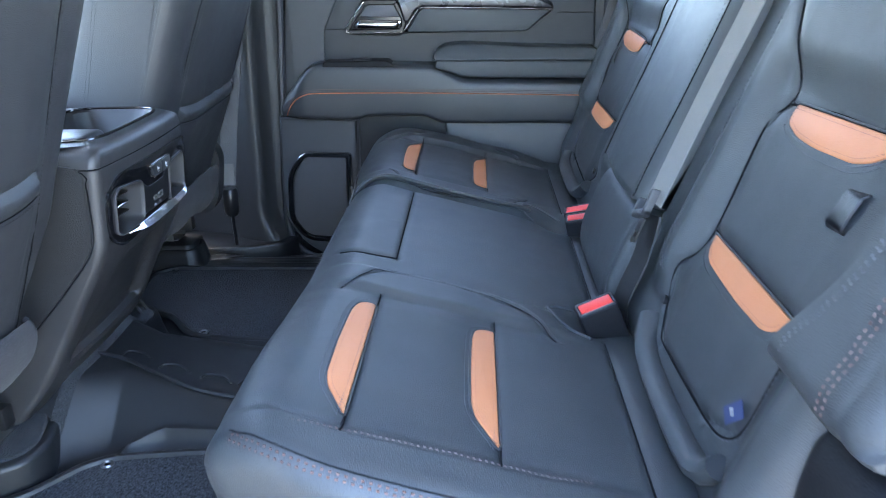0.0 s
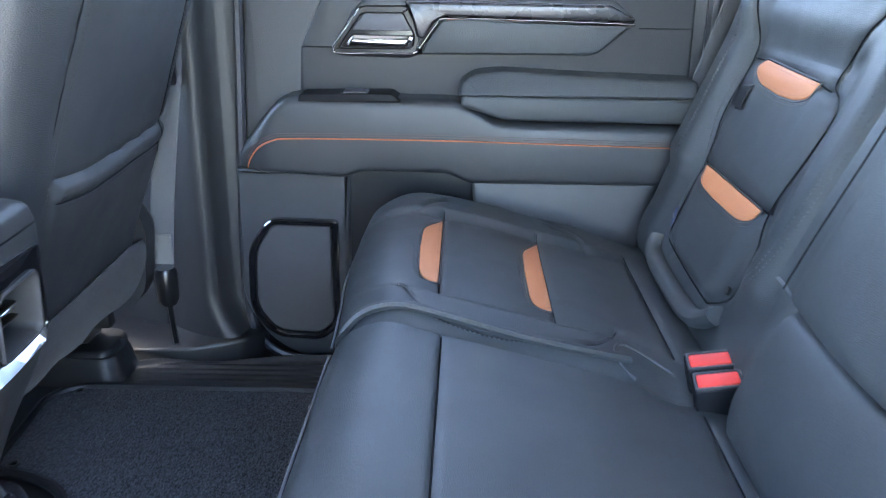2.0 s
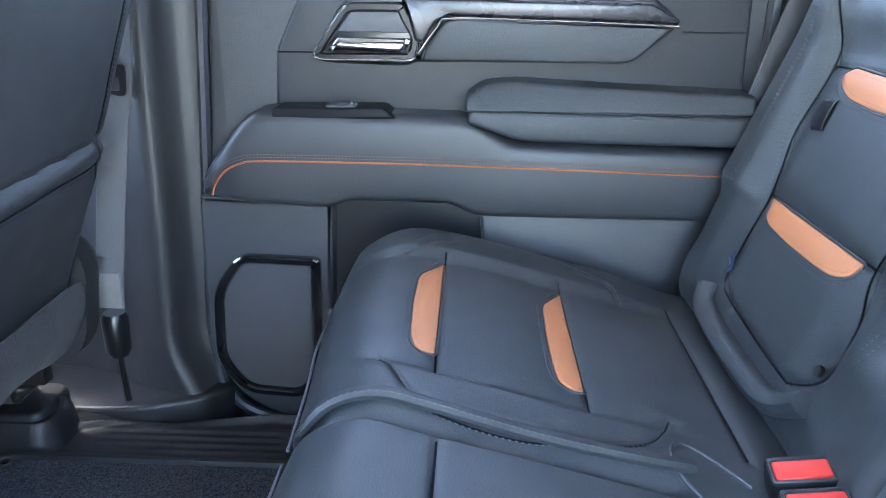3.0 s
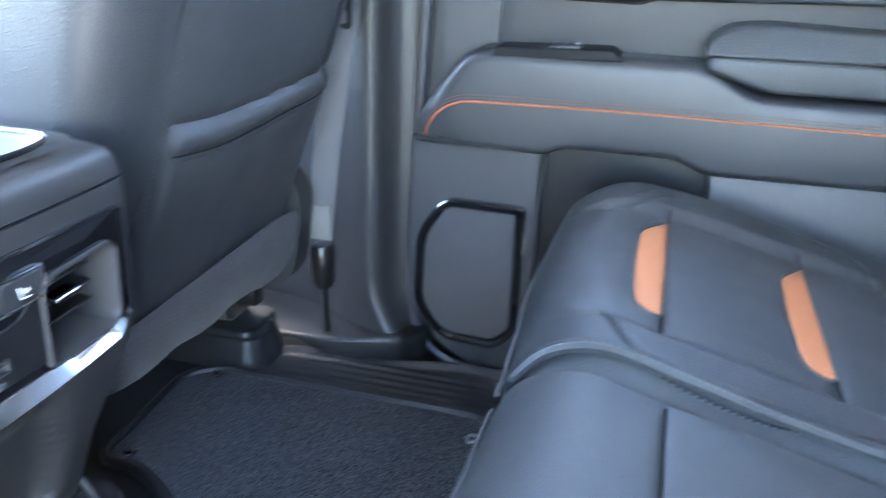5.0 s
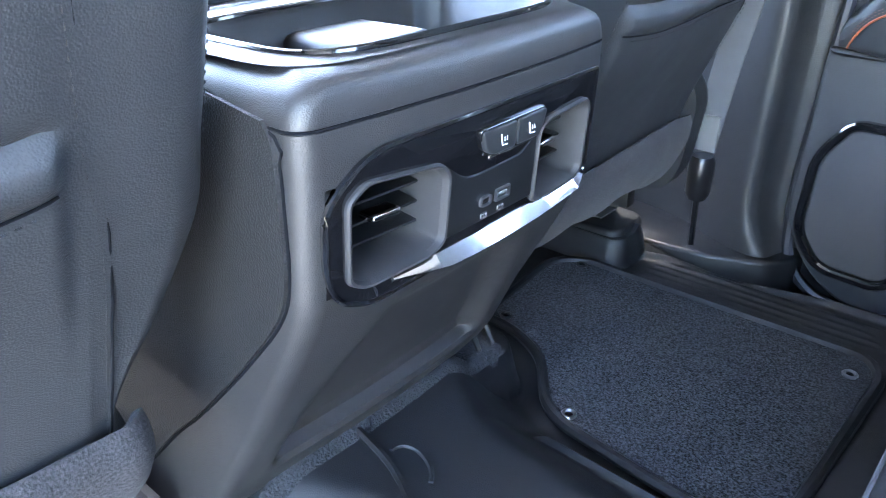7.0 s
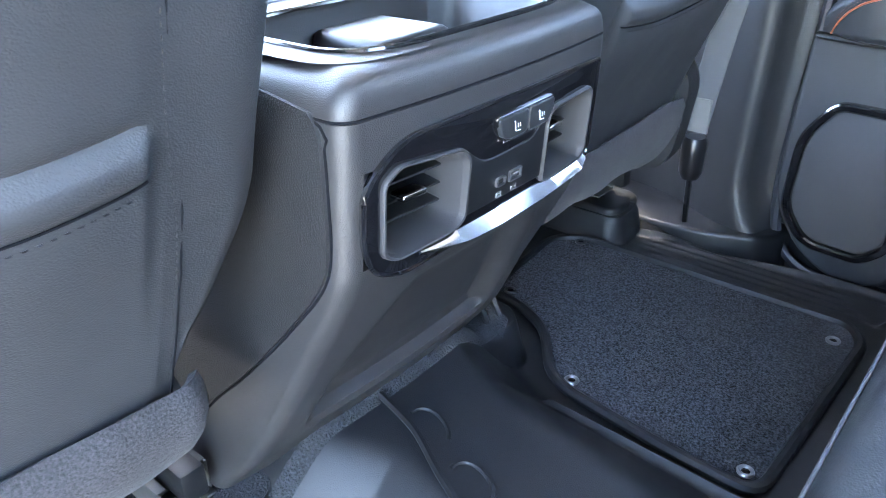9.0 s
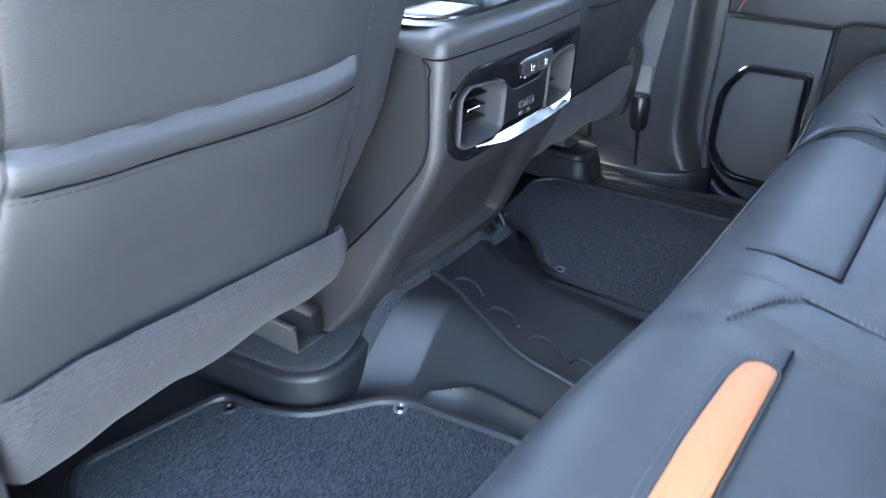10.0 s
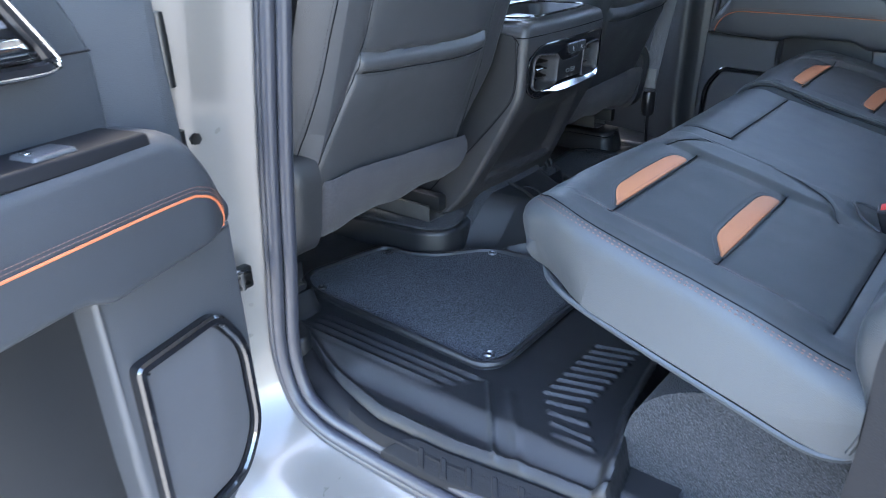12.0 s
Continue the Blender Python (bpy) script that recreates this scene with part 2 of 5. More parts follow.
def tube(pts, r, sides=8, closed=False, flat=1.0, up=None):
    """A round (or flattened) rod along a line."""
    p = [Vector(q) for q in pts]
    n, verts = len(p), []
    ref = Vector(up) if up else Vector((0.13, 0.21, 0.97))
    for i in range(n):
        a = p[i - 1] if (i or closed) else p[i]
        b = p[(i + 1) % n] if (i < n - 1 or closed) else p[i]
        d = (b - a).normalized()
        s = d.cross(ref)
        s = s.normalized() if s.length > 1e-6 else Vector((1, 0, 0))
        t = s.cross(d)
        rr = r[i] if isinstance(r, (list, tuple)) else r
        for k in range(sides):
            w = 2 * math.pi * k / sides
            verts.append(p[i] + s * (rr * math.cos(w)) + t * (rr * flat * math.sin(w)))
    faces = [(i * sides + k, i * sides + (k + 1) % sides, ((i + 1) % n) * sides + (k + 1) % sides, ((i + 1) % n) * sides + k)
             for i in range(n if closed else n - 1) for k in range(sides)]
    if not closed:
        faces += [tuple(reversed(range(sides))), tuple((n - 1) * sides + k for k in range(sides))]
    bm = mesh(verts, faces)
    bmesh.ops.recalc_face_normals(bm, faces=bm.faces)
    return bm


def strap(pts, width, thick, across):
    """A flat band along pts; across gives the direction of its width (one vector, or one for each point)."""
    p = [Vector(q) for q in pts]
    verts, n = [], len(p)
    for i in range(n):
        d = (p[min(i + 1, n - 1)] - p[max(i - 1, 0)]).normalized()
        w = Vector(across[i] if isinstance(across, list) else across)
        w = (w - d * w.dot(d)).normalized()
        t = d.cross(w).normalized()
        wd = width[i] if isinstance(width, list) else width
        for su, sv in ((-.5, -.35), (-.47, .5), (.47, .5), (.5, -.35)):
            verts.append(p[i] + w * (wd * su) + t * (thick * sv))
    faces = [(i * 4 + k, i * 4 + (k + 1) % 4, i * 4 + 4 + (k + 1) % 4, i * 4 + 4 + k) for i in range(n - 1) for k in range(4)]
    faces += [(3, 2, 1, 0), tuple((n - 1) * 4 + k for k in range(4))]
    bm = mesh(verts, faces)
    bmesh.ops.recalc_face_normals(bm, faces=bm.faces)
    return bm


def box(lo, hi, r=0.003, seg=2):
    bm = bmesh.new()
    bmesh.ops.create_cube(bm, size=1)
    for v in bm.verts:
        v.co = Vector([lo[k] + (v.co[k] + .5) * (hi[k] - lo[k]) for k in range(3)])
    if r > 0:
        bmesh.ops.bevel(bm, geom=bm.edges[:], offset=r, segments=seg, affect="EDGES", profile=0.5)
    return bm


def join(*bms):
    out = bms[0]
    for b in bms[1:]:
        me = bpy.data.meshes.new("tmp")
        b.to_mesh(me)
        b.free()
        out.from_mesh(me)
        bpy.data.meshes.remove(me)
    return out


def dashes(pts, length=0.0045, gap=0.003, r=0.0006, normal=(0, 0, 1)):
    """A row of stitches along a line."""
    p = [Vector(q) for q in pts]
    verts, faces, run, nxt, seg = [], [], 0.0, 0.0, []
    nrm = Vector(normal)
    for a, b in zip(p, p[1:]):
        d = b - a
        ln = d.length
        if ln < 1e-7:
            continue
        d = d / ln
        while nxt <= run + ln:
            seg.append((a + d * (nxt - run), d))
            nxt += length + gap
        run += ln
    for c, d in seg:
        s = d.cross(nrm).normalized() * r
        t = nrm.normalized() * r
        k = len(verts)
        h = d * (length / 2)
        verts += [c - h - t, c + h - t, c + h * .6 + s, c - h * .6 + s, c + h * .6 + t * 1.3, c - h * .6 + t * 1.3, c + h * .6 - s, c - h * .6 - s]
        faces += [(k, k + 1, k + 2, k + 3), (k + 3, k + 2, k + 4, k + 5), (k + 5, k + 4, k + 6, k + 7), (k + 7, k + 6, k + 1, k)]
    return mesh(verts, faces)


def pillow(profile, y0, y1, r, disp, step_y=0.006, zones=None):
    """A cushion: a closed profile in x and z swept along y, with rounded ends. disp(x, z, y) moves the skin outwards along its normal.
    zones(x, z, y) gives 0, 1, ... and splits the skin into meshes."""
    pr = [Vector((p[0], p[1])) for p in profile]
    if area2(pr) < 0:
        pr.reverse()
    n = len(pr)
    nor = []
    for i in range(n):
        d = pr[(i + 1) % n] - pr[i - 1]
        nor.append(Vector((d.y, -d.x)).normalized())
    cols = []
    for k in range(7):
        a = math.pi / 2 * k / 6
        cols.append((y0 + r * (1 - math.sin(a)), r * (1 - math.cos(a))) if k else (y0 + r, 0))
    cols = [(y0 + r * (1 - math.sin(math.pi / 2 * (6 - k) / 6)), r * (1 - math.cos(math.pi / 2 * (6 - k) / 6))) for k in range(6)]
    m = max(2, int((y1 - y0 - 2 * r) / step_y))
    cols += [(y0 + r + (y1 - y0 - 2 * r) * k / m, 0) for k in range(m + 1)]
    cols += [(y1 - r * (1 - math.sin(math.pi / 2 * (5 - k) / 6)), r * (1 - math.cos(math.pi / 2 * (k + 1) / 6))) for k in range(6)]
    verts = []
    low = [1 - .85 * smoothstep(.1, .6, -q.y) for q in nor]
    for y, off in cols:
        for p, q, lo in zip(pr, nor, low):
            dd = disp(p.x, p.y, y) - off * lo
            verts.append((p.x + q.x * dd, y, p.y + q.y * dd))
    nc = len(cols)
    quads = [(c * n + i, (c + 1) * n + i, (c + 1) * n + (i + 1) % n, c * n + (i + 1) % n) for c in range(nc - 1) for i in range(n)]
    caps = []
    for base, flip in ((0, False), ((nc - 1) * n, True)):
        cap = [base + i for i in range(n)]
        caps.append(tuple(reversed(cap)) if flip else tuple(cap))
    groups = {}
    for f in quads:
        c, i = f[0] // n, f[0] % n
        groups.setdefault(zones(pr[i].x, pr[i].y, cols[c][0]) if zones else 0, []).append(f)
    groups.setdefault(0, []).extend(caps)
    out = {}
    for z, fs in groups.items():
        used = sorted({v for f in fs for v in f})
        ix = {v: k for k, v in enumerate(used)}
        bm = mesh([verts[v] for v in used], [tuple(ix[v] for v in f) for f in fs])
        big = [f for f in bm.faces if len(f.verts) > 4]
        if big:
            bmesh.ops.triangulate(bm, faces=big)
        out[z] = bm
    return out


def seg_dist(px, py, a, b):
    dx, dy = b[0] - a[0], b[1] - a[1]
    q = dx * dx + dy * dy
    t = 0 if q == 0 else max(0, min(1, ((px - a[0]) * dx + (py - a[1]) * dy) / q))
    return math.hypot(px - a[0] - t * dx, py - a[1] - t * dy)


def line_dist(px, py, pts):
    return min(seg_dist(px, py, a, b) for a, b in zip(pts, pts[1:]))


def groove(d, depth=0.003, w=0.004):
    return -depth * (.75 * math.exp(-d / (.55 * w)) + .55 * math.exp(-(d / (2.6 * w)) ** 2)) if d < 8 * w else 0.0


def smoothstep(a, b, x):
    t = max(0.0, min(1.0, (x - a) / (b - a)))
    return t * t * (3 - 2 * t)


def interp(x, pts):
    """Piecewise linear value."""
    if x <= pts[0][0]:
        return pts[0][1]
    for (a, u), (b, v) in zip(pts, pts[1:]):
        if x <= b:
            return u + (v - u) * (x - a) / (b - a)
    return pts[-1][1]


def prop(name, label, category, bm, mat, at=None, kind="", group=""):
    """A thing of one mesh."""
    ob = part(name, bm, mat, None)
    return tagged(ob, label, category, group, kind)


def XZ(u, v, d):
    return Vector((u, d, v))


def FLAT(u, v, d):
    return Vector((u, v, d))


def slab_holes(outer, holes, d0, d1, to3d):
    """A plate with holes; d0 is its back, d1 its front."""
    bm = bmesh.new()
    loops = []
    for ring in [outer] + holes:
        vs = [bm.verts.new((p.x, p.y, 0)) for p in ring]
        loops.append(vs)
        for a, b in zip(vs, vs[1:] + vs[:1]):
            bm.edges.new((a, b))
    bmesh.ops.triangle_fill(bm, edges=bm.edges[:], use_beauty=True)
    bmesh.ops.subdivide_edges(bm, edges=[e for e in bm.edges if not e.is_boundary and e.calc_length() > .02], cuts=1)
    bmesh.ops.triangulate(bm, faces=bm.faces[:])
    back = bmesh.ops.extrude_face_region(bm, geom=bm.faces[:])
    low = {v for v in back["geom"] if isinstance(v, bmesh.types.BMVert)}
    for v in bm.verts:
        v.co = to3d(v.co.x, v.co.y, d0 if v in low else d1)
    bmesh.ops.recalc_face_normals(bm, faces=bm.faces)
    return bm


def oval(cx, cy, rx, ry, n=20):
    return [Vector((cx + rx * math.cos(2 * math.pi * k / n), cy + ry * math.sin(2 * math.pi * k / n))) for k in range(n)]


def rect(a, b, c, d, r):
    return rounded([(a, c), (b, c), (b, d), (a, d)], r)


# ---- ground and cab shell ----
bm = bmesh.new()
bmesh.ops.create_grid(bm, x_segments=2, y_segments=2, size=400)
bmesh.ops.translate(bm, vec=(0, 0, -0.78), verts=bm.verts)
prop("ground", "grey weathered concrete yard", "ground", bm, ASPHALT, kind="structure")


def shell_box(name, lo, hi, mat, label, category):
    return prop(name, label, category, box(lo, hi, 0.01), mat, kind="structure")


shell_box("ceiling", (-1.22, -0.86, 1.17), (0.66, 0.92, 1.21), HEADLINER, "pale cloth headliner under the cab roof", "ceiling")
bm = slab_holes(rect(-.90, .90, -.10, 1.19, .02), [rect(-.66, .66, .74, 1.12, .05)], .62, .66, lambda u, v, d: Vector((d, u, v)))
prop("wall_rear", "dark trimmed rear wall of the cab with its window", "wall", bm, SMOOTH, kind="structure")
prop("window_rear", "tinted rear window pane", "window", slab(rect(-.67, .67, .73, 1.13, .05), .648, .652, .001, lambda u, v, d: Vector((d, u, v))), CLEAR, kind="structure")
shell_box("floor", (-2.1, -0.76, -0.16), (0.62, 0.86, -0.125), SMOOTH, "dark cab floor pan under the liner", "floor")
shell_box("wall_front", (-2.1, -0.84, -0.12), (-1.52, 0.84, 0.60), SMOOTH, "dark dashboard closing the cab", "wall")
shell_box("wall_front_near", (-1.72, -0.93, -0.12), (-.92, -0.84, 0.62), SMOOTH, "closed front door beside the driver", "wall")
shell_box("wall_front_far", (-1.72, 0.84, -0.12), (-.92, 0.93, 0.62), SMOOTH, "closed front door beside the passenger", "wall")
for nm, y in (("window_front_near", -.90), ("window_front_far", .88)):
    prop(nm, "lightly tinted front side window", "window", slab(rounded([(-1.70, .60), (-1.15, 1.16), (-.55, 1.16), (-.62, .60)], .01), y, y + .004, .001, XZ), DARKGLASS, kind="structure")
prop("windscreen", "sloping clear windscreen", "window", slab(rect(-.85, .88, 0, 1, .02), 0, .004, .001, lambda u, v, d: Vector((-1.98 + .88 * v + d, u, .60 + .58 * v))), CLEAR, kind="structure")
shell_box("rocker_far", (-.74, .818, -.14), (.66, .838, .10), SMOOTH, "dark inner rocker below the far door", "wall")
shell_box("wall_rear_far", (.33, .83, -.10), (.66, .92, 1.17), SMOOTH, "dark inner rear quarter behind the far door", "wall")
shell_box("roof_rail_far", (-1.12, .84, 1.10), (.66, .92, 1.18), SMOOTH, "dark roof rail above the far door", "wall")
# unseen near quarter and rail, added to keep sky light off the outer bolster
shell_box("wall_rear_near", (.40, -.95, -.10), (.66, -.775, 1.17), PAINT, "unseen champagne painted rear quarter blocking sky light", "wall")
shell_box("roof_rail_near", (-1.12, -.93, 1.10), (.66, -.82, 1.19), SMOOTH, "unseen dark roof rail above the open door", "wall")
shell_box("pillar_rear_far", (.37, .80, -.10), (.62, .825, 1.17), PILLAR, "dark rear pillar trim of the cab", "pillar")
shell_box("pillar_rear_near", (.40, -.774, -.10), (.62, -.745, 1.17), PILLAR, "dark rear pillar trim of the cab", "pillar")

# ---- rear bench cushions ----
CUSH = smooth_line([(-.205, .232), (-.245, .238), (-.262, .262), (-.256, .296), (-.234, .320), (-.19, .331), (-.13, .319), (-.05, .299),
                    (.017, .281), (.09, .262), (.16, .244), (.225, .230), (.262, .205), (.25, .155), (.19, .134), (.09, .160), (-.05, .197), (-.15, .222)], 0.0035, True)


def cush_z(x):
    best = [p.y for p in CUSH if abs(p.x - x) < 0.006 and p.y > 0.2]
    return max(best) if best else 0.28


CZ = [(i * 0.01, cush_z(i * 0.01)) for i in range(-24, 25)]


def hump(y, a, b, soft):
    return smoothstep(a - soft, a, y) * smoothstep(b + soft, b, y)


def seat_lift(x, y):
    """Padding of the cushions over the plain profile."""
    a = abs(y)
    d = .011 * hump(a, .60, .72, .03) * smoothstep(-.26, -.15, x) * smoothstep(.20, .08, x)
    d += .007 * hump(a, .222, .268, .022) * smoothstep(-.24, -.15, x) * smoothstep(.16, .06, x)
    d += .003 * math.sin((x + .13) / .147 * math.pi) ** 2 * hump(a, .32, .55, .04)
    d -= .010 * smoothstep(.04, .22, x) * smoothstep(.26, .16, a)
    cy = -.226 if y < 0 else .206
    d -= .015 * math.exp(-(((x - .150) / .038) ** 2 + ((y - cy) / .030) ** 2))
    return d


def bow(x, y):
    """The bench's front edge is drawn back between the outer seats."""
    return .016 * smoothstep(.47, .18, abs(y)) * smoothstep(-.09, -.235, x)


def top(x, y, lift=0.0):
    return Vector((x + bow(x, y) + .25 * lift, y, interp(x, CZ) + seat_lift(x, y) * .97 + lift))


XA, XB, XR = -0.1275, 0.0210, 0.168     # cross seams of the outer seats
SEAM_IN = [(-.185, .285), (-.174, .272), (-.157, .240), (-.130, .214), (-.037, .208), (.063, .243), (.10, .302)]


def seat_seams(s):
    """Seams of an outer seat (s = -1 near, +1 far), in x and y."""
    q = [[(XA, .283), (XA, .59)], [(XB, .285), (XB, .59)], [(XR, .27), (XR, .60)], SEAM_IN,
         [(-.185, .585), (-.16, .589), (0, .590), (.07, .592), (.105, .580)]]
    if s > 0:
        q[4] = [(-.20, .57), (-.165, .594), (-.145, .628), (-.10, .648), (.009, .650), (.085, .620), (.101, .575)]
    return [[(a, s * b) for a, b in k] for k in q]


MID_SEAMS = [[(-.120, -.150), (-.120, .178)], [(-.120, -.150), (-.165, -.158), (-.215, -.155)], [(.172, -.17), (.174, .16)]]


def patch_poly(x):
    return [(x - .002, .318), (x - .002, .556), (x - .025, .514), (x - .029, .494), (x - .030, .42), (x - .029, .345), (x - .025, .324), (x - .014, .316)]


def cushion_disp(seams):
    def disp(x, z, y):
        if z < interp(x, CZ) - 0.03:
            return 0.0
        d = seat_lift(x, y)
        for s in seams:
            d += groove(line_dist(x, y, s), 0.0034, 0.0027)
        return d + .0015 * noise.noise((x * 14, y * 14, 3.1))
    return disp


def patch(poly, s, where, parent, lift=0.0012):
    """A tan leather inlay on the skin given by where(u, v, lift)."""
    pl = rounded([(p[0], s * p[1]) for p in poly], [.003, .003] + [.012] * (len(poly) - 2), 4)
    core = inset(pl, .0018)
    cen = sum(core, Vector((0, 0))) / len(core)
    rings = [(pl, -.004), (pl, lift - .0012), (inset(pl, .0007), lift - .0003), (core, lift)]
    rings += [([cen + (p - cen) * k for p in core], lift + .0012 * (1 - k)) for k in (.85, .65, .45, .25, .08)]
    m = len(pl)
    bm = mesh([where(p.x, p.y, d) for ring, d in rings for p in ring], [(i * m + k, i * m + (k + 1) % m, (i + 1) * m + (k + 1) % m, (i + 1) * m + k) for i in range(len(rings) - 1) for k in range(m)] + [tuple((len(rings) - 1) * m + k for k in range(m))])
    bmesh.ops.recalc_face_normals(bm, faces=bm.faces)
    ob = part("accent_patch", bm, TAN, parent, "tan leather inlay")
    ring = inset(pl, 0.0045)
    part("stitching", dashes([where(p.x, p.y, lift) for p in ring + ring[:1]], 0.0028, 0.002, 0.00045), RUST_THREAD, ob)
    rim = inset(pl, -0.002)
    outer = inset(pl, -0.0075)
    keep = [p for p in outer if (p.x < poly[0][0] - .001)] if where is top else [p for p in outer if p.x < poly[0][0] - .002]
    part("outer_stitching", dashes([where(p.x, p.y, .0008) for p in keep], 0.003, 0.002, 0.0006), THREAD, ob)
    part("piping", tube([where(p.x, p.y, -0.0006) for p in rim], 0.0012, 6, True), LEATHER, ob)


def seat_cushion(y0, y1, s, label):
    th = thing("seat_cushion", label, "seat", (0, (y0 + y1) / 2, .14), "rear bench cushions")
    seams = seat_seams(s) + (MID_SEAMS if s < 0 else [])

    def zone(x, z, y):
        return 1 if z > .2 and XA < x < XR and .29 < s * y < .585 and z > interp(x, CZ) - .02 else 0
    sk = pillow(CUSH, y0, y1, 0.034, cushion_disp(seams), 0.0028, zone)
    for bm in sk.values():
        for v in bm.verts:          # the outer front corner is cut back in plan
            k = smoothstep(-.10, -.27, v.co.x) * smoothstep(.45, .68, s * v.co.y)
            v.co.y -= s * .050 * k
            low = smoothstep(.27, .15, v.co.z) * smoothstep(.60, .66, s * v.co.y)
            v.co.y += s * .016 * low
            v.co.x += bow(v.co.x, v.co.y) + .024 * smoothstep(.54, .655, s * v.co.y) * smoothstep(.31, .25, v.co.z) * smoothstep(-.08, -.24, v.co.x)
    part("cover", sk[0], LEATHER, th)
    part("perforated_insert", sk[1], PERF, th, "finely perforated black leather panel")
    for x in (XA, XB):
        patch(patch_poly(x), s, top, th)
    for q in seams[:4] + seams[5:]:
        q = smooth_line([(a, b, 0) for a, b in q], .006)
        part("seam", tube([top(p.x, p.y, -.0024) for p in q], .0010, 6), SEAM, th)
    arc = [(.142, .178), (.108, .186), (.099, .204), (.118, .238), (.150, .268)] if s < 0 else [(.160, .236), (.112, .262), (.094, .258), (.086, .238), (.090, .215), (.105, .200)]
    q = [top(p.x, s * p.y, -.0010 if s > 0 else .0004) for p in smooth_line([(a, b, 0) for a, b in arc], .006)]
    part("pocket_welt", tube(q, .0022, 8), LEATHER, th, "rolled edge of the buckle pocket")
    part("stitching", dashes([p + Vector((-.005, 0, .001)) for p in q], .0032, .0024, .0005), THREAD, th)
    for k, off in ((3, .0045), (3, -.0045), (4, .005)):
        q = smooth_line([(a, b + off * s, 0) for a, b in seams[k]], .008)
        part("stitching", dashes([top(p.x, p.y, .0008) for p in q], .0034, .0024, .0005), RUST_THREAD if k == 4 and s < 0 else THREAD, th)
    return th


bench_near = seat_cushion(-.665, .186, -1, "wide black leather bench cushion with two tan inlays")
bench_far = seat_cushion(.194, .672, 1, "narrow black leather bench cushion with two tan inlays")


def on_skin(tree, thing, p, lift):
    """The place on a cushion's cover nearest to p, raised by lift."""
    at, nrm, _, _ = tree.find_nearest(p - origin(thing))
    out = nrm if nrm.dot((0, -.6, .8)) > 0 else -nrm
    return at + out * lift + origin(thing)


cover = next(c for c in bench_near.children if c.name.startswith("cover")).data
near_skin = BVHTree.FromPolygons([v.co for v in cover.vertices], [tuple(f.vertices) for f in cover.polygons])
# double row of rust stitches round the outer end, and the welt under it
for off in (0, .007):
    q = smooth_line([(-.225, -.605 - off * .6, .336 - off), (-.19, -.628 - off * .5, .337 - off), (-.12, -.650 - off * .3, .3245 - off * .8), (0, -.657 - off * .3, .2935 - off * .8),
                     (.10, -.660 - off * .3, .265 - off * .8), (.20, -.661 - off * .3, .236 - off * .8)], .008)
    q = [on_skin(near_skin, bench_near, p, .0007) for p in q]
    part("edge_stitching", dashes(q, .0046, .0026, .0010, (0, -.6, .8)), RUST_THREAD, bench_near)
q = smooth_line([(-.235, -.596, .341), (-.19, -.624, .3435), (-.12, -.646, .331), (0, -.653, .300), (.10, -.656, .2715), (.20, -.657, .2425)], .008)
part("edge_seam", tube([on_skin(near_skin, bench_near, p, 0) for p in q], .0009, 6), SEAM, bench_near)
q = smooth_line([(.236, -.664, .226), (.230, -.668, .190), (.216, -.676, .150)], .006)
part("end_welt", tube([on_skin(near_skin, bench_near, p, .001) for p in q], .0030, 6), LEATHER, bench_near)
welt = smooth_line([(-.219, .18, .235), (-.221, -.15, .235), (-.230, -.30, .235), (-.233, -.52, .235), (-.205, -.612, .229), (-.15, -.655, .219), (-.05, -.672, .195), (.09, -.679, .158), (.18, -.680, .135), (.225, -.676, .146), (.252, -.670, .185)], .01)
part("welt", tube(welt, .0045, 6), LEATHER, bench_near)
front = smooth_line([(x + bow(x, y), y, z) for x, y, z in ((-.259, -.55, .285), (-.262, -.4, .286), (-.262, -.3, .286), (-.262, -.2, .286), (-.262, 0, .287), (-.262, .18, .287))], .01)
part("front_piping", tube(front, .0014, 6), THREAD, bench_near)
front = smooth_line([(x + bow(x, y), y, z) for x, y, z in ((-.262, .20, .287), (-.262, .3, .287), (-.262, .4, .287), (-.258, .58, .285))], .01)
part("front_piping", tube(front, .0014, 6), THREAD, bench_far)
# rolled edge where the two cushions meet
roll = smooth_line([(x + bow(x, y), y, z) for x, y, z in ((-.250, .208, .262), (-.248, .208, .300), (-.225, .212, .328), (-.18, .214, .338), (-.12, .212, .327), (-.03, .210, .302), (.05, .215, .281), (.10, .225, .266))], .01)
part("rolled_edge", tube(roll, .0095, 8, flat=.6), LEATHER, bench_far)
part("stitching", dashes([p + Vector((-.001, -.006, .0055)) for p in roll], .0036, .0026, .0005), THREAD, bench_far)

bm = slab(rounded([(-.075, -.06), (-.050, .07), (.03, .125), (.30, .15), (.55, .15), (.55, -.06)], [.01, .05, .05, .02, .01, .01]), -.625, .64, .03, XZ, 4)
prop("under_seat_box", "grey carpeted box under the rear bench", "storage box", bm, BASECARPET)

# ---- rear bench backrests ----
BACK = smooth_line([(.235, .19), (.211, .235), (.216, .27), (.237, .318), (.254, .365), (.274, .414), (.303, .487), (.337, .572), (.372, .66), (.41, .76), (.445, .85),
                    (.49, .88), (.53, .85), (.50, .72), (.45, .55), (.40, .38), (.35, .24), (.29, .18)], 0.0033, True)
BFRONT = sorted([(p.y, p.x) for p in BACK[:len(BACK) // 2] if .20 < p.y < .86 and p.x < .48])
BX = [(z, x) for z, x in BFRONT]


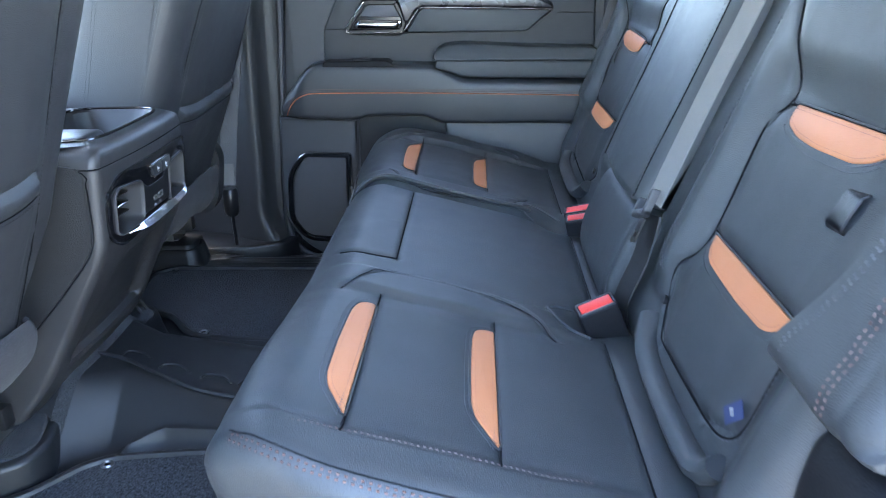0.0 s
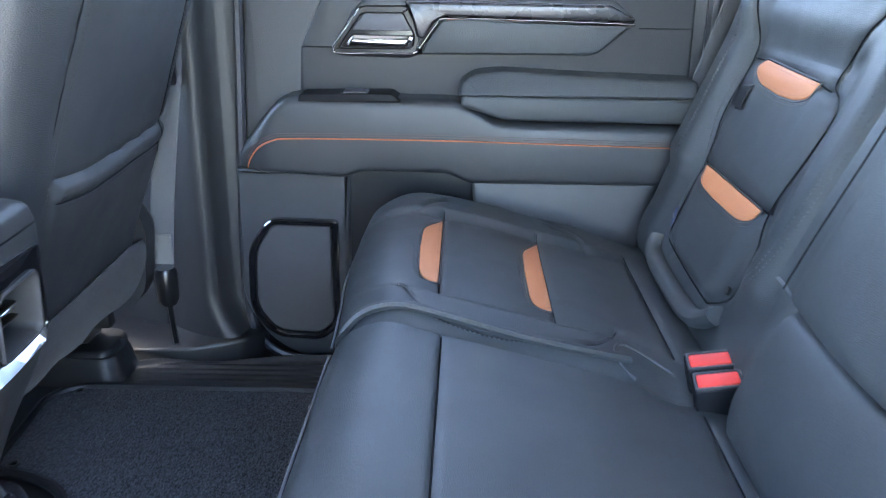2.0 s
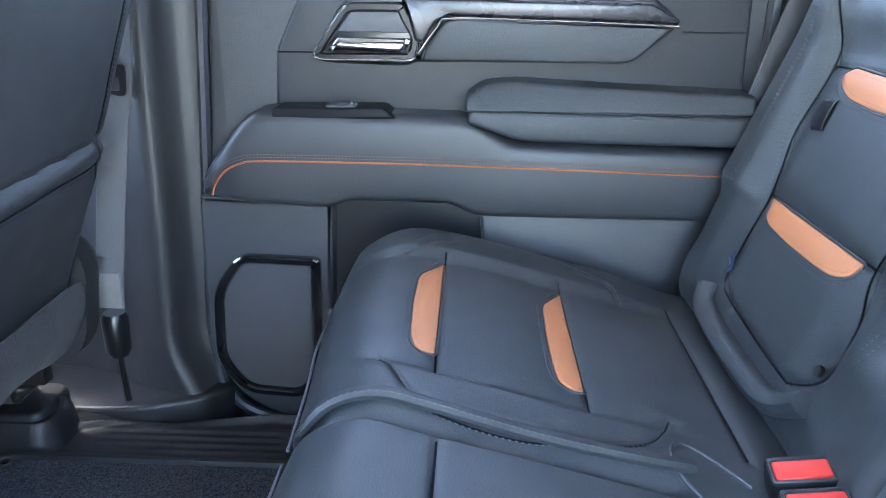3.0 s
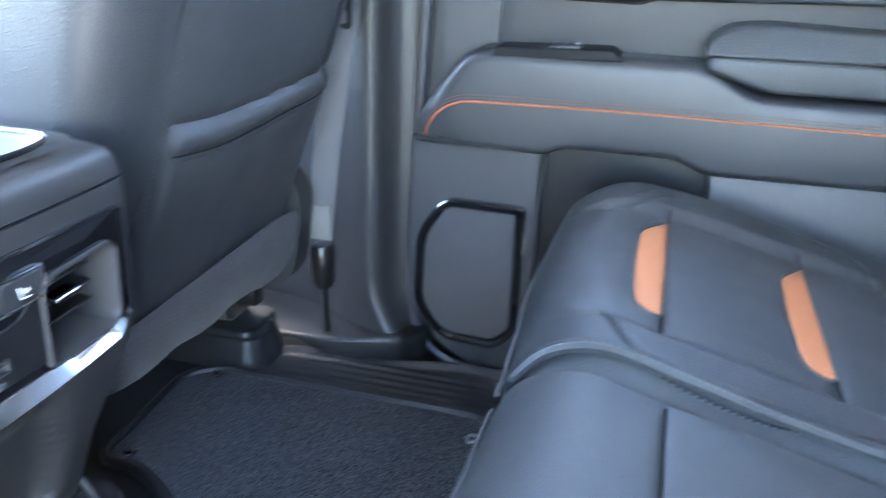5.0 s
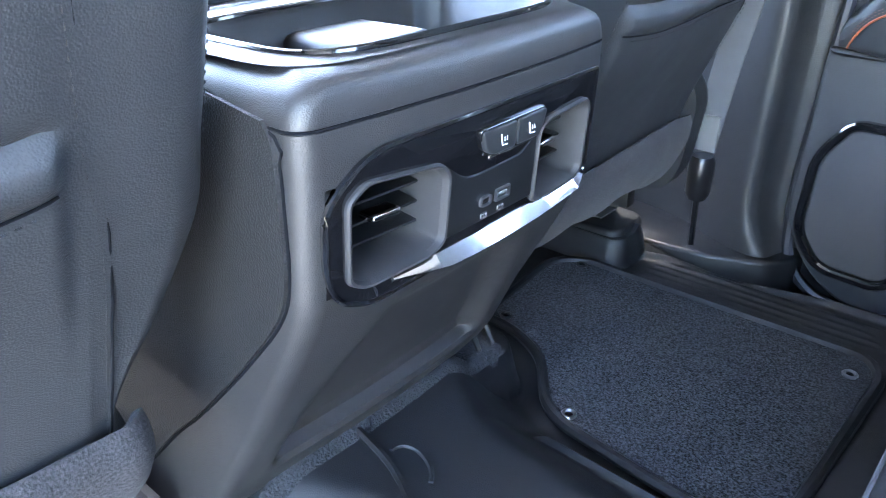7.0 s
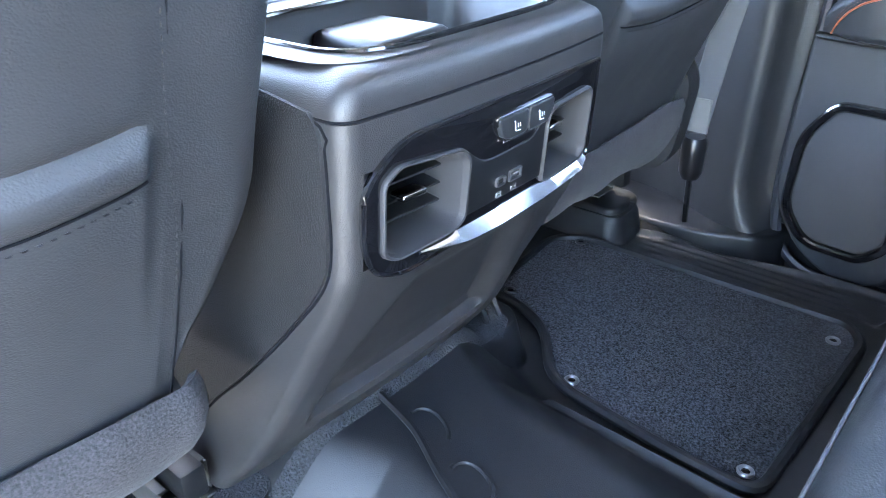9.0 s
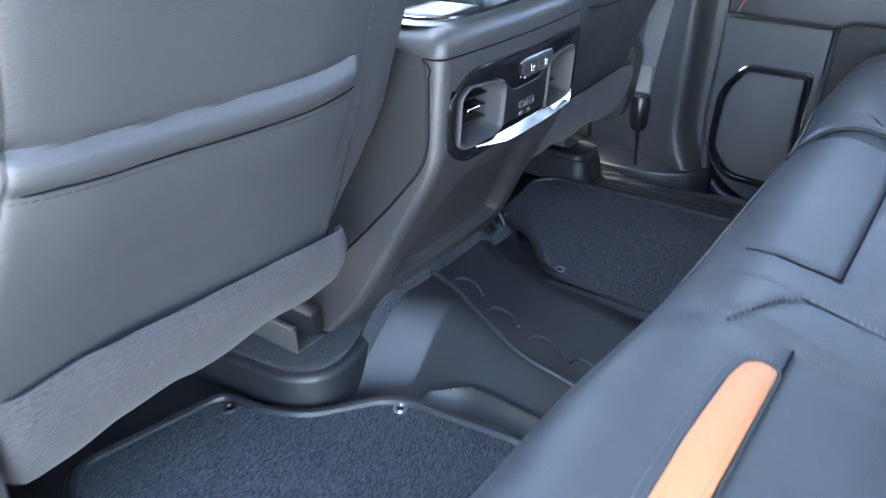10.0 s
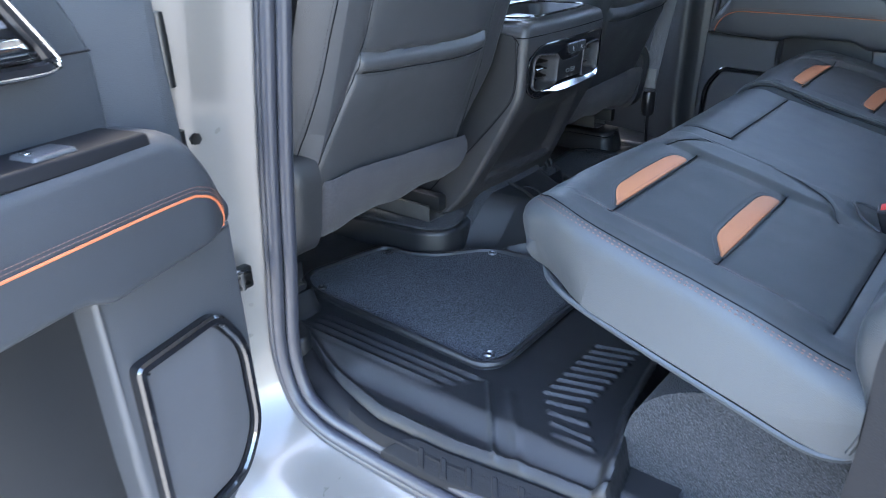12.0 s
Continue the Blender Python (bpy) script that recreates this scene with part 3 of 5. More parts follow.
def back_lift(z, y, s):
    v = s * y
    d = (.028 if s < 0 else .010) * smoothstep(.585, .645, v) * smoothstep(.22, .30, z) + (.0 if s < 0 else .014) * smoothstep(.585, .635, v) * smoothstep(.375, .41, z)
    d += .014 * smoothstep(.31, .26, v) * smoothstep(.30, .36, z) * smoothstep(.20, .245, v)
    d += .016 * smoothstep(.580, .635, z) * hump(v, .31, .66, .05)
    d += .006 * hump(z, .44, .55, .04) * hump(v, .36, .55, .05) + .006 * hump(z, .30, .39, .03) * hump(v, .36, .54, .05)
    return d


def back_at(z, y, lift=0.0):
    dd = lift + back_lift(z, y, 1 if y > 0 else -1)
    return Vector((interp(z, BX) - dd * .93, y, z + dd * .37))


def back_seams(s):
    q = [[(.285, .340), (.311, .300), (.359, .288), (.415, .322), (.535, .306), (.568, .338), (.60, .33), (.70, .24)],
         [(.292, .52), (.31, .575), (.40, .578), (.48, .60), (.575, .60), (.66, .63)], [(.285, .340), (.287, .42), (.292, .52)],
         [(.4145 + (.006 if s < 0 else 0), .322), (.4145 + (.006 if s < 0 else 0), .578)], [(.568 - (.009 if s > 0 else 0), .338), (.578 - (.009 if s > 0 else 0), .45), (.576 - (.009 if s > 0 else 0), .60)], [(.345, .262), (.385, .240), (.50, .228), (.65, .228)]]
    return [[(z, s * y) for z, y in k] for k in q]


BACK_PATCHES = [[(.4125, .338), (.4125, .562), (.394, .549), (.387, .530), (.385, .47), (.386, .40), (.388, .365), (.397, .342)],
                [(.572, .365), (.578, .545), (.568, .563), (.556, .548), (.547, .52), (.543, .45), (.545, .40), (.553, .37)]]


def seat_back(y0, y1, s, label):
    th = thing("rear_seat_back", label, "seat", (.33, (y0 + y1) / 2, .2), "rear bench backs")
    seams = back_seams(s)

    def disp(x, z, y):
        if x > interp(z, BX) + .04:
            return 0.0
        return back_lift(z, y, s) + sum(groove(line_dist(z, y, q), .0045, .0036) for q in seams[:5]) + .0015 * noise.noise((z * 12, y * 12, 8))
    sk = pillow(BACK, y0, y1, .035, disp, .0022, lambda x, z, y: 1 if x < interp(z, BX) + .03 and .31 < s * y < .585 and .292 < z < .575 else (2 if x < interp(z, BX) + .03 and z >= .585 and .32 < s * y < .60 else 0))
    part("cover", sk[0], LEATHER, th)
    part("perforated_insert", sk[1], PERF, th, "finely perforated black leather panel")
    part("upper_insert", sk[2], PERF, th, "finely perforated black leather panel")
    for k, p in enumerate(BACK_PATCHES):
        patch([(z + (.006 if s < 0 and k == 0 else -.009 if s > 0 and k == 1 else 0), y) for z, y in p], s, back_at, th)
    for q in seams:
        q = smooth_line([(z, y, 0) for z, y in q], .006)
        part("seam", tube([back_at(p.x, p.y, -.0022) for p in q], .0011, 6), SEAM, th)
    wing = [(.40, s * .645), (.50, s * .648), (.62, s * .650), (.72, s * .650)]
    for k, off in ((5, -.005), (5, .005), (1, .006)) + (((9, .0), (9, .006)) if s > 0 else ()):
        q = smooth_line([(z, y + off * s, 0) for z, y in (seams[k] if k < 9 else wing)], .008)
        part("stitching", dashes([back_at(p.x, p.y, .001) for p in q], .0036, .0024, .0005, (-.9, 0, .4)), THREAD if k < 9 or s > 0 else RUST_THREAD, th)
    roll = smooth_line([back_at(.285, s * .59, .004), back_at(.262, s * .56, .006), back_at(.256, s * .45, .006), back_at(.262, s * .34, .006), back_at(.29, s * .29, .004)], .01)
    part("lower_roll", tube(roll, .016, 10, flat=.8), LEATHER, th, "rounded leather roll along the bottom")
    b = back_at(.318, s * .302, .003)
    part("button", join(tube([b, b + Vector((-.004, 0, .0015))], .006, 12)), SMOOTH, th)
    st = [back_at(.497, s * .548, -.004), back_at(.500, s * .548, .002), back_at(.515, s * .550, .0034), back_at(.530, s * .552, .002), back_at(.533, s * .552, -.004)]
    part("strap_loop", strap(smooth_line(st, .004), .030, .0016, (0, 1, -.1)), STRAPB, th, "shiny black webbing loop")
    tg = [back_at(.316, s * .556, .004), back_at(.336, s * .574, .006)]
    part("tag", strap(tg, .018, .001, (-.1, .7 * s, -.7)), BLUE, th, "small blue fabric tag with white print")
    m = (tg[0] + tg[1]) / 2 + Vector((-.0016, 0, .0008))
    part("tag_print", strap([m + Vector((0, -.003, -.003)), m + Vector((0, .003, .003))], .004, .0006, (-.1, .7 * s, -.7)), PRINT, th)
    return th


sb_near = seat_back(-.692, -.142, -1, "black leather backrest with two tan inlays")
sb_far = seat_back(.165, .695, 1, "black leather backrest with two tan inlays")
# outer bolster wing of the near backrest, hanging over the side shield
WING = smooth_line([(.262, .406), (.240, .412), (.234, .430), (.251, .470), (.278, .535), (.312, .622), (.348, .715), (.385, .80), (.43, .84), (.46, .80), (.40, .60), (.345, .45), (.30, .412)], .006, True)
bm = pillow(WING, -.770, -.606, .034, lambda x, z, y: .002 * noise.noise((z * 10, y * 10, 4)) + groove(abs(y + .733), .002, .004), .004)[0]
for v in bm.verts:
    v.co.y -= .044 * smoothstep(.40, .53, v.co.z) * smoothstep(-.72, -.62, v.co.y)
    v.co.z += .10 * max(0, -.70 - v.co.y) * smoothstep(.50, .42, v.co.z)
wing = part("side_bolster", bm, LEATHER, sb_near, "padded outer bolster")
WX = [(z * .01, min(p.x for p in WING if abs(p.y - z * .01) < .006)) for z in range(42, 80)]
for y in (-.706, -.714):
    q = [Vector((interp(z, WX) - .0012, y, z + .0006)) for z in np.linspace(.425, .74, 60)]
    part("stitching", dashes(q, .0040, .0020, .0006, (-.9, 0, .4)), RUST_THREAD, wing)
for off in (.010, .016):
    q = [Vector((interp(z, WX) + .004 - off * .25, -.610 - off - .044 * smoothstep(.40, .53, z), z)) for z in np.linspace(.425, .74, 60)]
    part("stitching", dashes(q, .0034, .0026, .0005, (-.9, .2, .4)), THREAD, wing)
# plastic side shield beside the near backrest
bm = slab(rounded([(.228, .05), (.228, .15), (.236, .27), (.232, .345), (.245, .400), (.285, .412), (.50, .412), (.50, .05)], [.02, .05, .05, .05, .05, .03, .01, .01], 6), -.800, -.672, .034, XZ, 8)
part("side_shield", bm, SILLP, sb_near, "smooth black plastic side shield")
bm = slab(rounded([(.24, .13), (.215, .19), (.23, .27), (.27, .33), (.36, .36), (.50, .36), (.50, .05), (.30, .05)], [.02, .03, .03, .04, .03, .01, .01, .02], 5), .745, .678, .02, XZ, 4)
part("side_shield", bm, SILLP, sb_far, "smooth black plastic side shield")

# fold-down centre section
ARM = smooth_line([(.232, .385), (.223, .395), (.246, .455), (.282, .54), (.318, .63), (.352, .72), (.38, .80), (.42, .83), (.45, .80), (.40, .62), (.34, .44), (.28, .375)], .007, True)
LOWER = smooth_line([(.225, .205), (.190, .225), (.187, .27), (.203, .32), (.222, .362), (.240, .376), (.28, .375), (.33, .36), (.30, .24), (.27, .20)], .006, True)
bm = pillow(ARM, -.150, .176, .045, lambda x, z, y: .012 * math.cos(y / .17 * 1.3) - .012 + groove(abs(y + .118), .003, .004) + groove(abs(y - .135), .003, .004) + .0015 * noise.noise((z * 9, y * 9, 2)), .006)[0]
th = part("center_armrest", bm, LEATHER, sb_near, "folded-up leather centre armrest")
bm = pillow(LOWER, -.170, .130, .03, lambda x, z, y: groove(abs(y + .135), .003, .004), .006)[0]
part("hinge_pad", bm, LEATHER, th, "lower leather pad below the armrest")
for y in (-.124, -.112):
    q = [Vector((x - .003, y, z + .001)) for x, z in ((.224, .398), (.246, .455), (.282, .54), (.318, .63), (.352, .72))]
    part("stitching", dashes(poly_line(q, .01), .0040, .003, .0005, (-.9, 0, .4)), THREAD, th)
for y in (-.118, .135):
    q = smooth_line([Vector((x - .0005, y, z)) for x, z in ((.224, .398), (.246, .455), (.282, .54), (.318, .63), (.352, .72))], .01)
    part("seam", tube(q, .0011, 6), SEAM, th)

# ---- belts and buckles of the bench ----
th = thing("center_seat_belt", "grey centre seat belt running down the bench with its tongue", "seat belt", (.25, -.2, .3))
line = [back_at(.80, -.180, .034), back_at(.667, -.192, .036), back_at(.57, -.196, .038), back_at(.48, -.198, .038), back_at(.40, -.196, .036)]
part("webbing", strap(smooth_line(line, .02), .043, .0016, (.25, -.97, .05)), WEBBING, th)
line = [back_at(.385, -.196, .030), back_at(.33, -.205, .022), back_at(.26, -.205, .016), back_at(.215, -.20, .0)]
part("lower_webbing", strap(smooth_line(line, .02), .043, .0016, (.25, -.97, .05)), SMOOTH, th, "dark webbing below the tongue")
c = back_at(.392, -.194, .040)
for nm, u0, u1, v0, v1 in (("crossbar", -.033, .033, -.018, -.006), ("side_arm", -.033, -.024, -.018, .022), ("side_arm", .024, .033, -.018, .012)):
    bm = slab(rect(u0, u1, v0, v1, .004), 0, .012, .004, lambda u, v, d: c + Vector((.34 * v - d * .9, u, v * .93 - u * .35 + d * .3)))
    part(nm, bm, SATIN if nm == "plate" else GREYP, th, "moulded grey tongue body")
bm = slab_holes(rect(-.012, .012, -.05, -.014, .004), [rect(-.006, .006, -.042, -.034, .002)], .003, .006, lambda u, v, d: c + Vector((.34 * v - d * .9, u - .016, v * .93 - u * .35 + d * .3)))
part("latch_plate", bm, STEEL, th, "steel latch plate")


def buckle(x, y, z, yaw, lean, label):
    th = thing("seat_belt_buckle", label, "buckle", (x, y, z - .08), "seat belt buckles")
    m = pose(x, y, z, -22 if y < 0 else -12, lean, yaw)
    put = lambda u, v, d: m @ Vector((u, v, d))
    part("housing", slab(rect(-.017, .017, -.028, .028, .005), -.105, .0, .003, put), SILLP, th)
    part("rim", frame_ring(rect(-.0155, .0155, -.0265, .0265, .004), rect(-.0120, .0105, -.0235, .0235, .003), -.002, .0022, put, .0008), GREYBTN, th)
    part("release_button", slab(rect(-.0115, .0100, -.023, .023, .003), -.004, .0030, .0018, put), RED, th, "red release button")
    part("slot_lip", slab(rect(.0105, .0145, -.022, .022, .0015), -.004, .0026, .001, put), SMOOTH, th)
    for k in range(5):
        part("vent_slit", slab(rect(-.0178, -.0168, -.012 + k * .004, -.010 + k * .004, .0004), -.085, -.075, .0002, put), GREYBTN, th)
    return th


buckle(.160, -.226, .276, 98, -4, "black seat belt buckle with a red release button").rotation_euler = (0, 0, 0)
buckle(.194, .224, .266, 84, -8, "black seat belt buckle with a red release button")
buckle(.192, .184, .263, 84, -8, "black seat belt buckle with a red release button")

th = thing("outer_seat_belt", "grey outboard seat belt hanging beside the backrest", "seat belt", (.30, .74, .45))
# darker webbing than the centre belt's, for the shade beside the backrest
part("webbing", strap(smooth_line([(.39, .742, .80), (.345, .742, .647), (.309, .743, .52), (.300, .743, .49)], .02), .042, .0016, (1, .2, -.3)), BELT2, th)
part("tongue", box((.278, .728, .466), (.318, .756, .502), .006), CAPB, th, "black tongue body")
part("latch_plate", box((.288, .740, .430), (.308, .744, .470), .001), STEEL, th, "steel latch plate")


# ---- doors ----
def door_face(u, v, d):
    """Place on the door: u along the car, v up, d out of the door's face into the cab."""
    return Vector((u, .80 - d, v))


def build_door(th):
    def P(name, poly, d0, d1, r, mat, parent=th, label="", steps=3):
        return part(name, slab(poly, d0, d1, r, door_face, steps), mat, parent, label)
    body = rounded([(-.482, .70), (.36, .70), (.36, .02), (.15, -.06), (-.38, -.055), (-.475, -.015), (-.532, .07), (-.520, .30), (-.506, .40)], [.01, .02, .05, .05, .05, .06, .06, .01, .01])
    P("door_panel", body, -.075, .0, .010, GREYP)
    up = rounded([(-.394, .46), (-.388, .562), (-.322, .695), (.292, .695), (.298, .43)], .010)
    P("upper_insert", up, -.01, .010, .006, VINYL, label="soft black upper panel")
    def nose(u, v, d):
        return door_face(u, v, d - .027 * (1 - smoothstep(-.515, -.425, u)) ** 1.6 * (d > 0))
    top_e = [(-.503, .381), (-.497, .393), (-.485, .407), (-.46, .436), (-.438, .462), (-.425, .474), (-.41, .482), (-.395, .484), (-.36, .484), (-.115, .478), (-.09, .472), (-.045, .446), (-.03, .442), (.30, .432)]
    low_e = [(-.503, .350), (-.312, .339), (-.30, .342), (-.285, .349), (-.27, .351), (-.13, .348), (-.112, .341), (-.098, .333), (-.084, .329), (.30, .326)]
    us = list(np.linspace(-.503, -.38, 26)) + list(np.linspace(-.373, .30, 90))
    vs_ = []
    for u in us:
        vt, vb = interp(u, top_e), interp(u, low_e)
        dd = .070
        r = min(.020, (vt - vb) * .45)
        sec = [(vb, -.02), (vb, dd - .6 * r)] + [(vb + .6 * r * (1 - math.cos(a)), dd - .6 * r * (1 - math.sin(a))) for a in np.linspace(.3, 1.57, 5)]
        sec += [(vb + (vt - vb) * k, dd + .002 * math.sin(k * math.pi)) for k in np.linspace(.3, .7, 5)]
        sec += [(vt - r * (1 - math.sin(a)), dd - r * (1 - math.cos(a))) for a in np.linspace(0, 1.57, 6)] + [(vt, -.02)]
        vs_ += [nose(u, v, d) for v, d in sec]
    ns = len(sec)
    bm = mesh(vs_, [(i * ns + k, i * ns + k + 1, (i + 1) * ns + k + 1, (i + 1) * ns + k) for i in range(len(us) - 1) for k in range(ns - 1)] + [tuple(range(ns)), tuple(reversed(range((len(us) - 1) * ns, len(us) * ns)))])
    bmesh.ops.recalc_face_normals(bm, faces=bm.faces)
    shelf = part("armrest_bolster", bm, VINYL, th, "padded black bolster")
    P("switch_plate", rounded([(-.388, .470), (-.384, .488), (-.225, .489), (-.205, .474)], .006), -.0, .0665, .003, SWITCHP, shelf)
    sw = P("window_switch", rounded([(-.312, .484), (-.308, .4925), (-.268, .4925), (-.262, .484)], .002), .030, .060, .003, GREYP, shelf, "grey window switch")
    P("switch_tip", rounded([(-.276, .4915), (-.276, .4945), (-.270, .4945), (-.270, .4915)], .001), .038, .046, .001, CHROME, sw)
    low_pad = rounded([(-.106, .472), (-.100, .490), (.292, .484), (.292, .441), (-.028, .447)], [.008, .006, .004, .006, .015])
    ap = P("armrest", low_pad, .0, .088, .006, LEATHER, label="raised stitched black armrest pad", steps=3)
    up_pad = rounded([(-.108, .488), (-.106, .508), (-.082, .524), (-.04, .529), (.10, .521), (.293, .513), (.293, .484)], [.006, .010, .010, .03, .03, .008, .004])
    part("armrest_top", slab(up_pad, .0, .088, .006, lambda u, v, d: door_face(u, v, d - max(0, v - .490) * .45 * (d > .02)), 3), LEATHER, ap)
    q = smooth_line([door_face(-.092, .518, .082), door_face(-.082, .502, .089), door_face(-.05, .492, .0893), door_face(.10, .488, .0893), (door_face(.285, .484, .0893))], .008)
    part("stitching", dashes(q, .0034, .0022, .0006, (0, -1, 0)), THREAD, ap)
    lower = rounded([(-.517, .347), (-.309, .3385), (-.318, .13), (-.33, -.03), (-.40, -.052), (-.475, -.012), (-.530, .075)], [.004, .003, .01, .02, .04, .06, .06])
    P("lower_panel", lower, -.02, .036, .008, GREYP)
    P("pocket_wall", rounded([(-.085, .333), (.30, .330), (.30, -.03), (-.05, -.03)], .006), -.02, .036, .006, GREYP)
    # black sheet behind the opening paints in the pocket's shade
    P("pocket_shade_sheet", rounded([(-.330, .35), (-.06, .35), (-.03, .02), (-.345, .02)], .004), -.02, .004, .002, SMOOTH, label="black sheet standing in for shade in the door pocket")
    spk = rounded([(-.462, .254), (-.331, .250), (-.338, .035), (-.376, .000), (-.470, .006), (-.513, .066), (-.506, .195)], [.02, .012, .018, .018, .03, .03, .03], 5)
    inner = inset(spk, .013)
    part("speaker_bezel", frame_ring(spk, inner, .03, .050, door_face, .003), GLOSS, th, "glossy black speaker surround")
    gr = P("speaker_grille", inner, .03, .041, .004, MESHG, label="fine black speaker mesh")
    for k in range(4):
        P("badge_bar", rect(-.362 + k * .006, -.358 + k * .006, .2355, .2385, .0005), .039, .0418, .0004, THREAD, gr)
    # sculpted pull handle with a satin blade and a chrome release
    bez = rounded([(-.327, .566), (-.292, .624), (-.262, .650), (.150, .642), (.190, .612), (.188, .598), (.118, .549), (-.18, .549), (-.195, .543), (-.312, .547)],
                  [.012, .01, .01, .01, .008, .006, .02, .006, .006, .012])
    h = P("pull_handle", bez, .0, .026, .010, VINYL, label="padded pull handle with satin trim")
    grip = rounded([(-.172, .553), (-.170, .562), (-.142, .606), (-.122, .612), (.186, .6035), (.125, .553), (.11, .551)], [.004, .008, .012, .01, .004, .02, .01])
    P("grip_pad", grip, .01, .049, .005, LEATHER, h, "dark padded grip", 4)
    blade = rounded([(-.20, .640), (.145, .632), (.186, .610), (.184, .604), (-.13, .614), (-.15, .605), (-.168, .578), (-.180, .580), (-.190, .616)], .004)
    P("trim_blade", blade, .015, .050, .005, DARKTRIM, h, "patterned satin metal trim")
    part("chrome_line", tube(smooth_line([door_face(-.176, .562, .044), door_face(-.146, .602, .052), door_face(-.125, .611, .054), door_face(.03, .6075, .054), door_face(.183, .6015, .052)], .008), .0018, 6), CHROME, h)
    rel = rounded([(-.328, .560), (-.320, .577), (-.284, .626), (-.272, .632), (-.195, .632), (-.190, .618), (-.172, .586), (-.176, .562), (-.186, .550), (-.316, .550)], [.008, .01, .01, .006, .008, .01, .012, .012, .008, .008])
    part("release_surround", frame_ring(rel, inset(rel, .013), .02, .041, door_face, .003), CAPB, h, "glossy black release surround")
    low = [(-.276, .627), (-.286, .617), (-.320, .571), (-.324, .561), (-.315, .5535), (-.25, .5535), (-.188, .5535), (-.180, .562), (-.176, .575), (-.179, .590)]
    part("chrome_edge", tube(smooth_line([door_face(a, b, .042) for a, b in low], .005), .0018, 8), CHROME, h, "thin chrome edge")
    P("release_cup", inset(rel, .0095), .012, .030, .002, CAPB, h)
    P("release_plate", rounded([(-.292, .592), (-.270, .620), (-.202, .620), (-.186, .590)], .005), .02, .034, .002, PLATE, h, "grey recessed plate behind the lever")
    P("release_lever", rounded([(-.306, .566), (-.290, .586), (-.182, .583), (-.198, .563)], [.006, .004, .006, .005]), .026, .048, .007, CHROME, h, "chrome release lever")
    ln = smooth_line([nose(-.491, .351, .066), nose(-.483, .368, .0718), nose(-.471, .385, .0725), nose(-.455, .3985, .0728), nose(-.435, .4075, .0730), nose(-.410, .411, .0730), nose(-.30, .411, .0730), nose(-.10, .408, .0730), nose(.29, .397, .0730)], .006)
    part("orange_piping", tube(ln, .0016, 6), ORANGE, shelf, "thin orange piping")
    for off in (.0055, .0095):
        part("stitching", dashes([p + Vector((-.2 * off, .0, off)) for p in ln], .003, .002, .0007, (0, -1, 0)), RUST_THREAD, shelf)
    part("seam", tube(poly_line([door_face(.20, .592, .0105), door_face(.292, .591, .0105)], .02), .0012, 5), SMOOTH, th)
    part("seam", tube(poly_line([door_face(-.386, .561, .0105), door_face(-.33, .561, .0105)], .02), .0012, 5), SMOOTH, th)
    # window frame above the panel
    P("window_frame", rounded([(-.482, .70), (-.45, .70), (-.40, 1.12), (-.44, 1.15)], .004), -.09, -.03, .004, SMOOTH)
    P("window_frame", rounded([(.33, .70), (.36, .70), (.36, 1.15), (.33, 1.12)], .004), -.09, -.03, .004, SMOOTH)
    P("window_pane", rounded([(-.47, .69), (-.42, 1.13), (.35, 1.13), (.35, .69)], .01), -.066, -.062, .001, TINT, label="privacy tinted pane")
    P("door_skin", inset(body, .01), -.14, -.076, .02, PAINT, label="champagne painted outer skin")


far_door = thing("door", "closed rear door with black trim and orange piping", "door", (-.5, .85, 0), "rear doors")
build_door(far_door)
MIRROR[0] = -1.0
near_door = thing("door", "open rear door with black trim and orange piping", "door", (-.607, .927, 0), "rear doors")
build_door(near_door)
MIRROR[0] = 1.0
near_door.matrix_world = pose(-.607, -.927, .017, 0, 0, -75) @ pose(0, 0, 0, 0, -1.7, 0)

# ---- front seats ----
FRONT = smooth_line([(-.685, .205), (-.650, .22), (-.632, .262), (-.605, .333), (-.572, .42), (-.549, .484), (-.507, .597), (-.468, .70), (-.425, .82), (-.39, .92), (-.375, .98),
                     (-.43, 1.02), (-.56, .99), (-.655, .82), (-.735, .60), (-.795, .42), (-.825, .28), (-.79, .215)], .004, True)
FX = [(i * .01, max([p.x for p in FRONT if abs(p.y - i * .01) < .009])) for i in range(22, 97)]


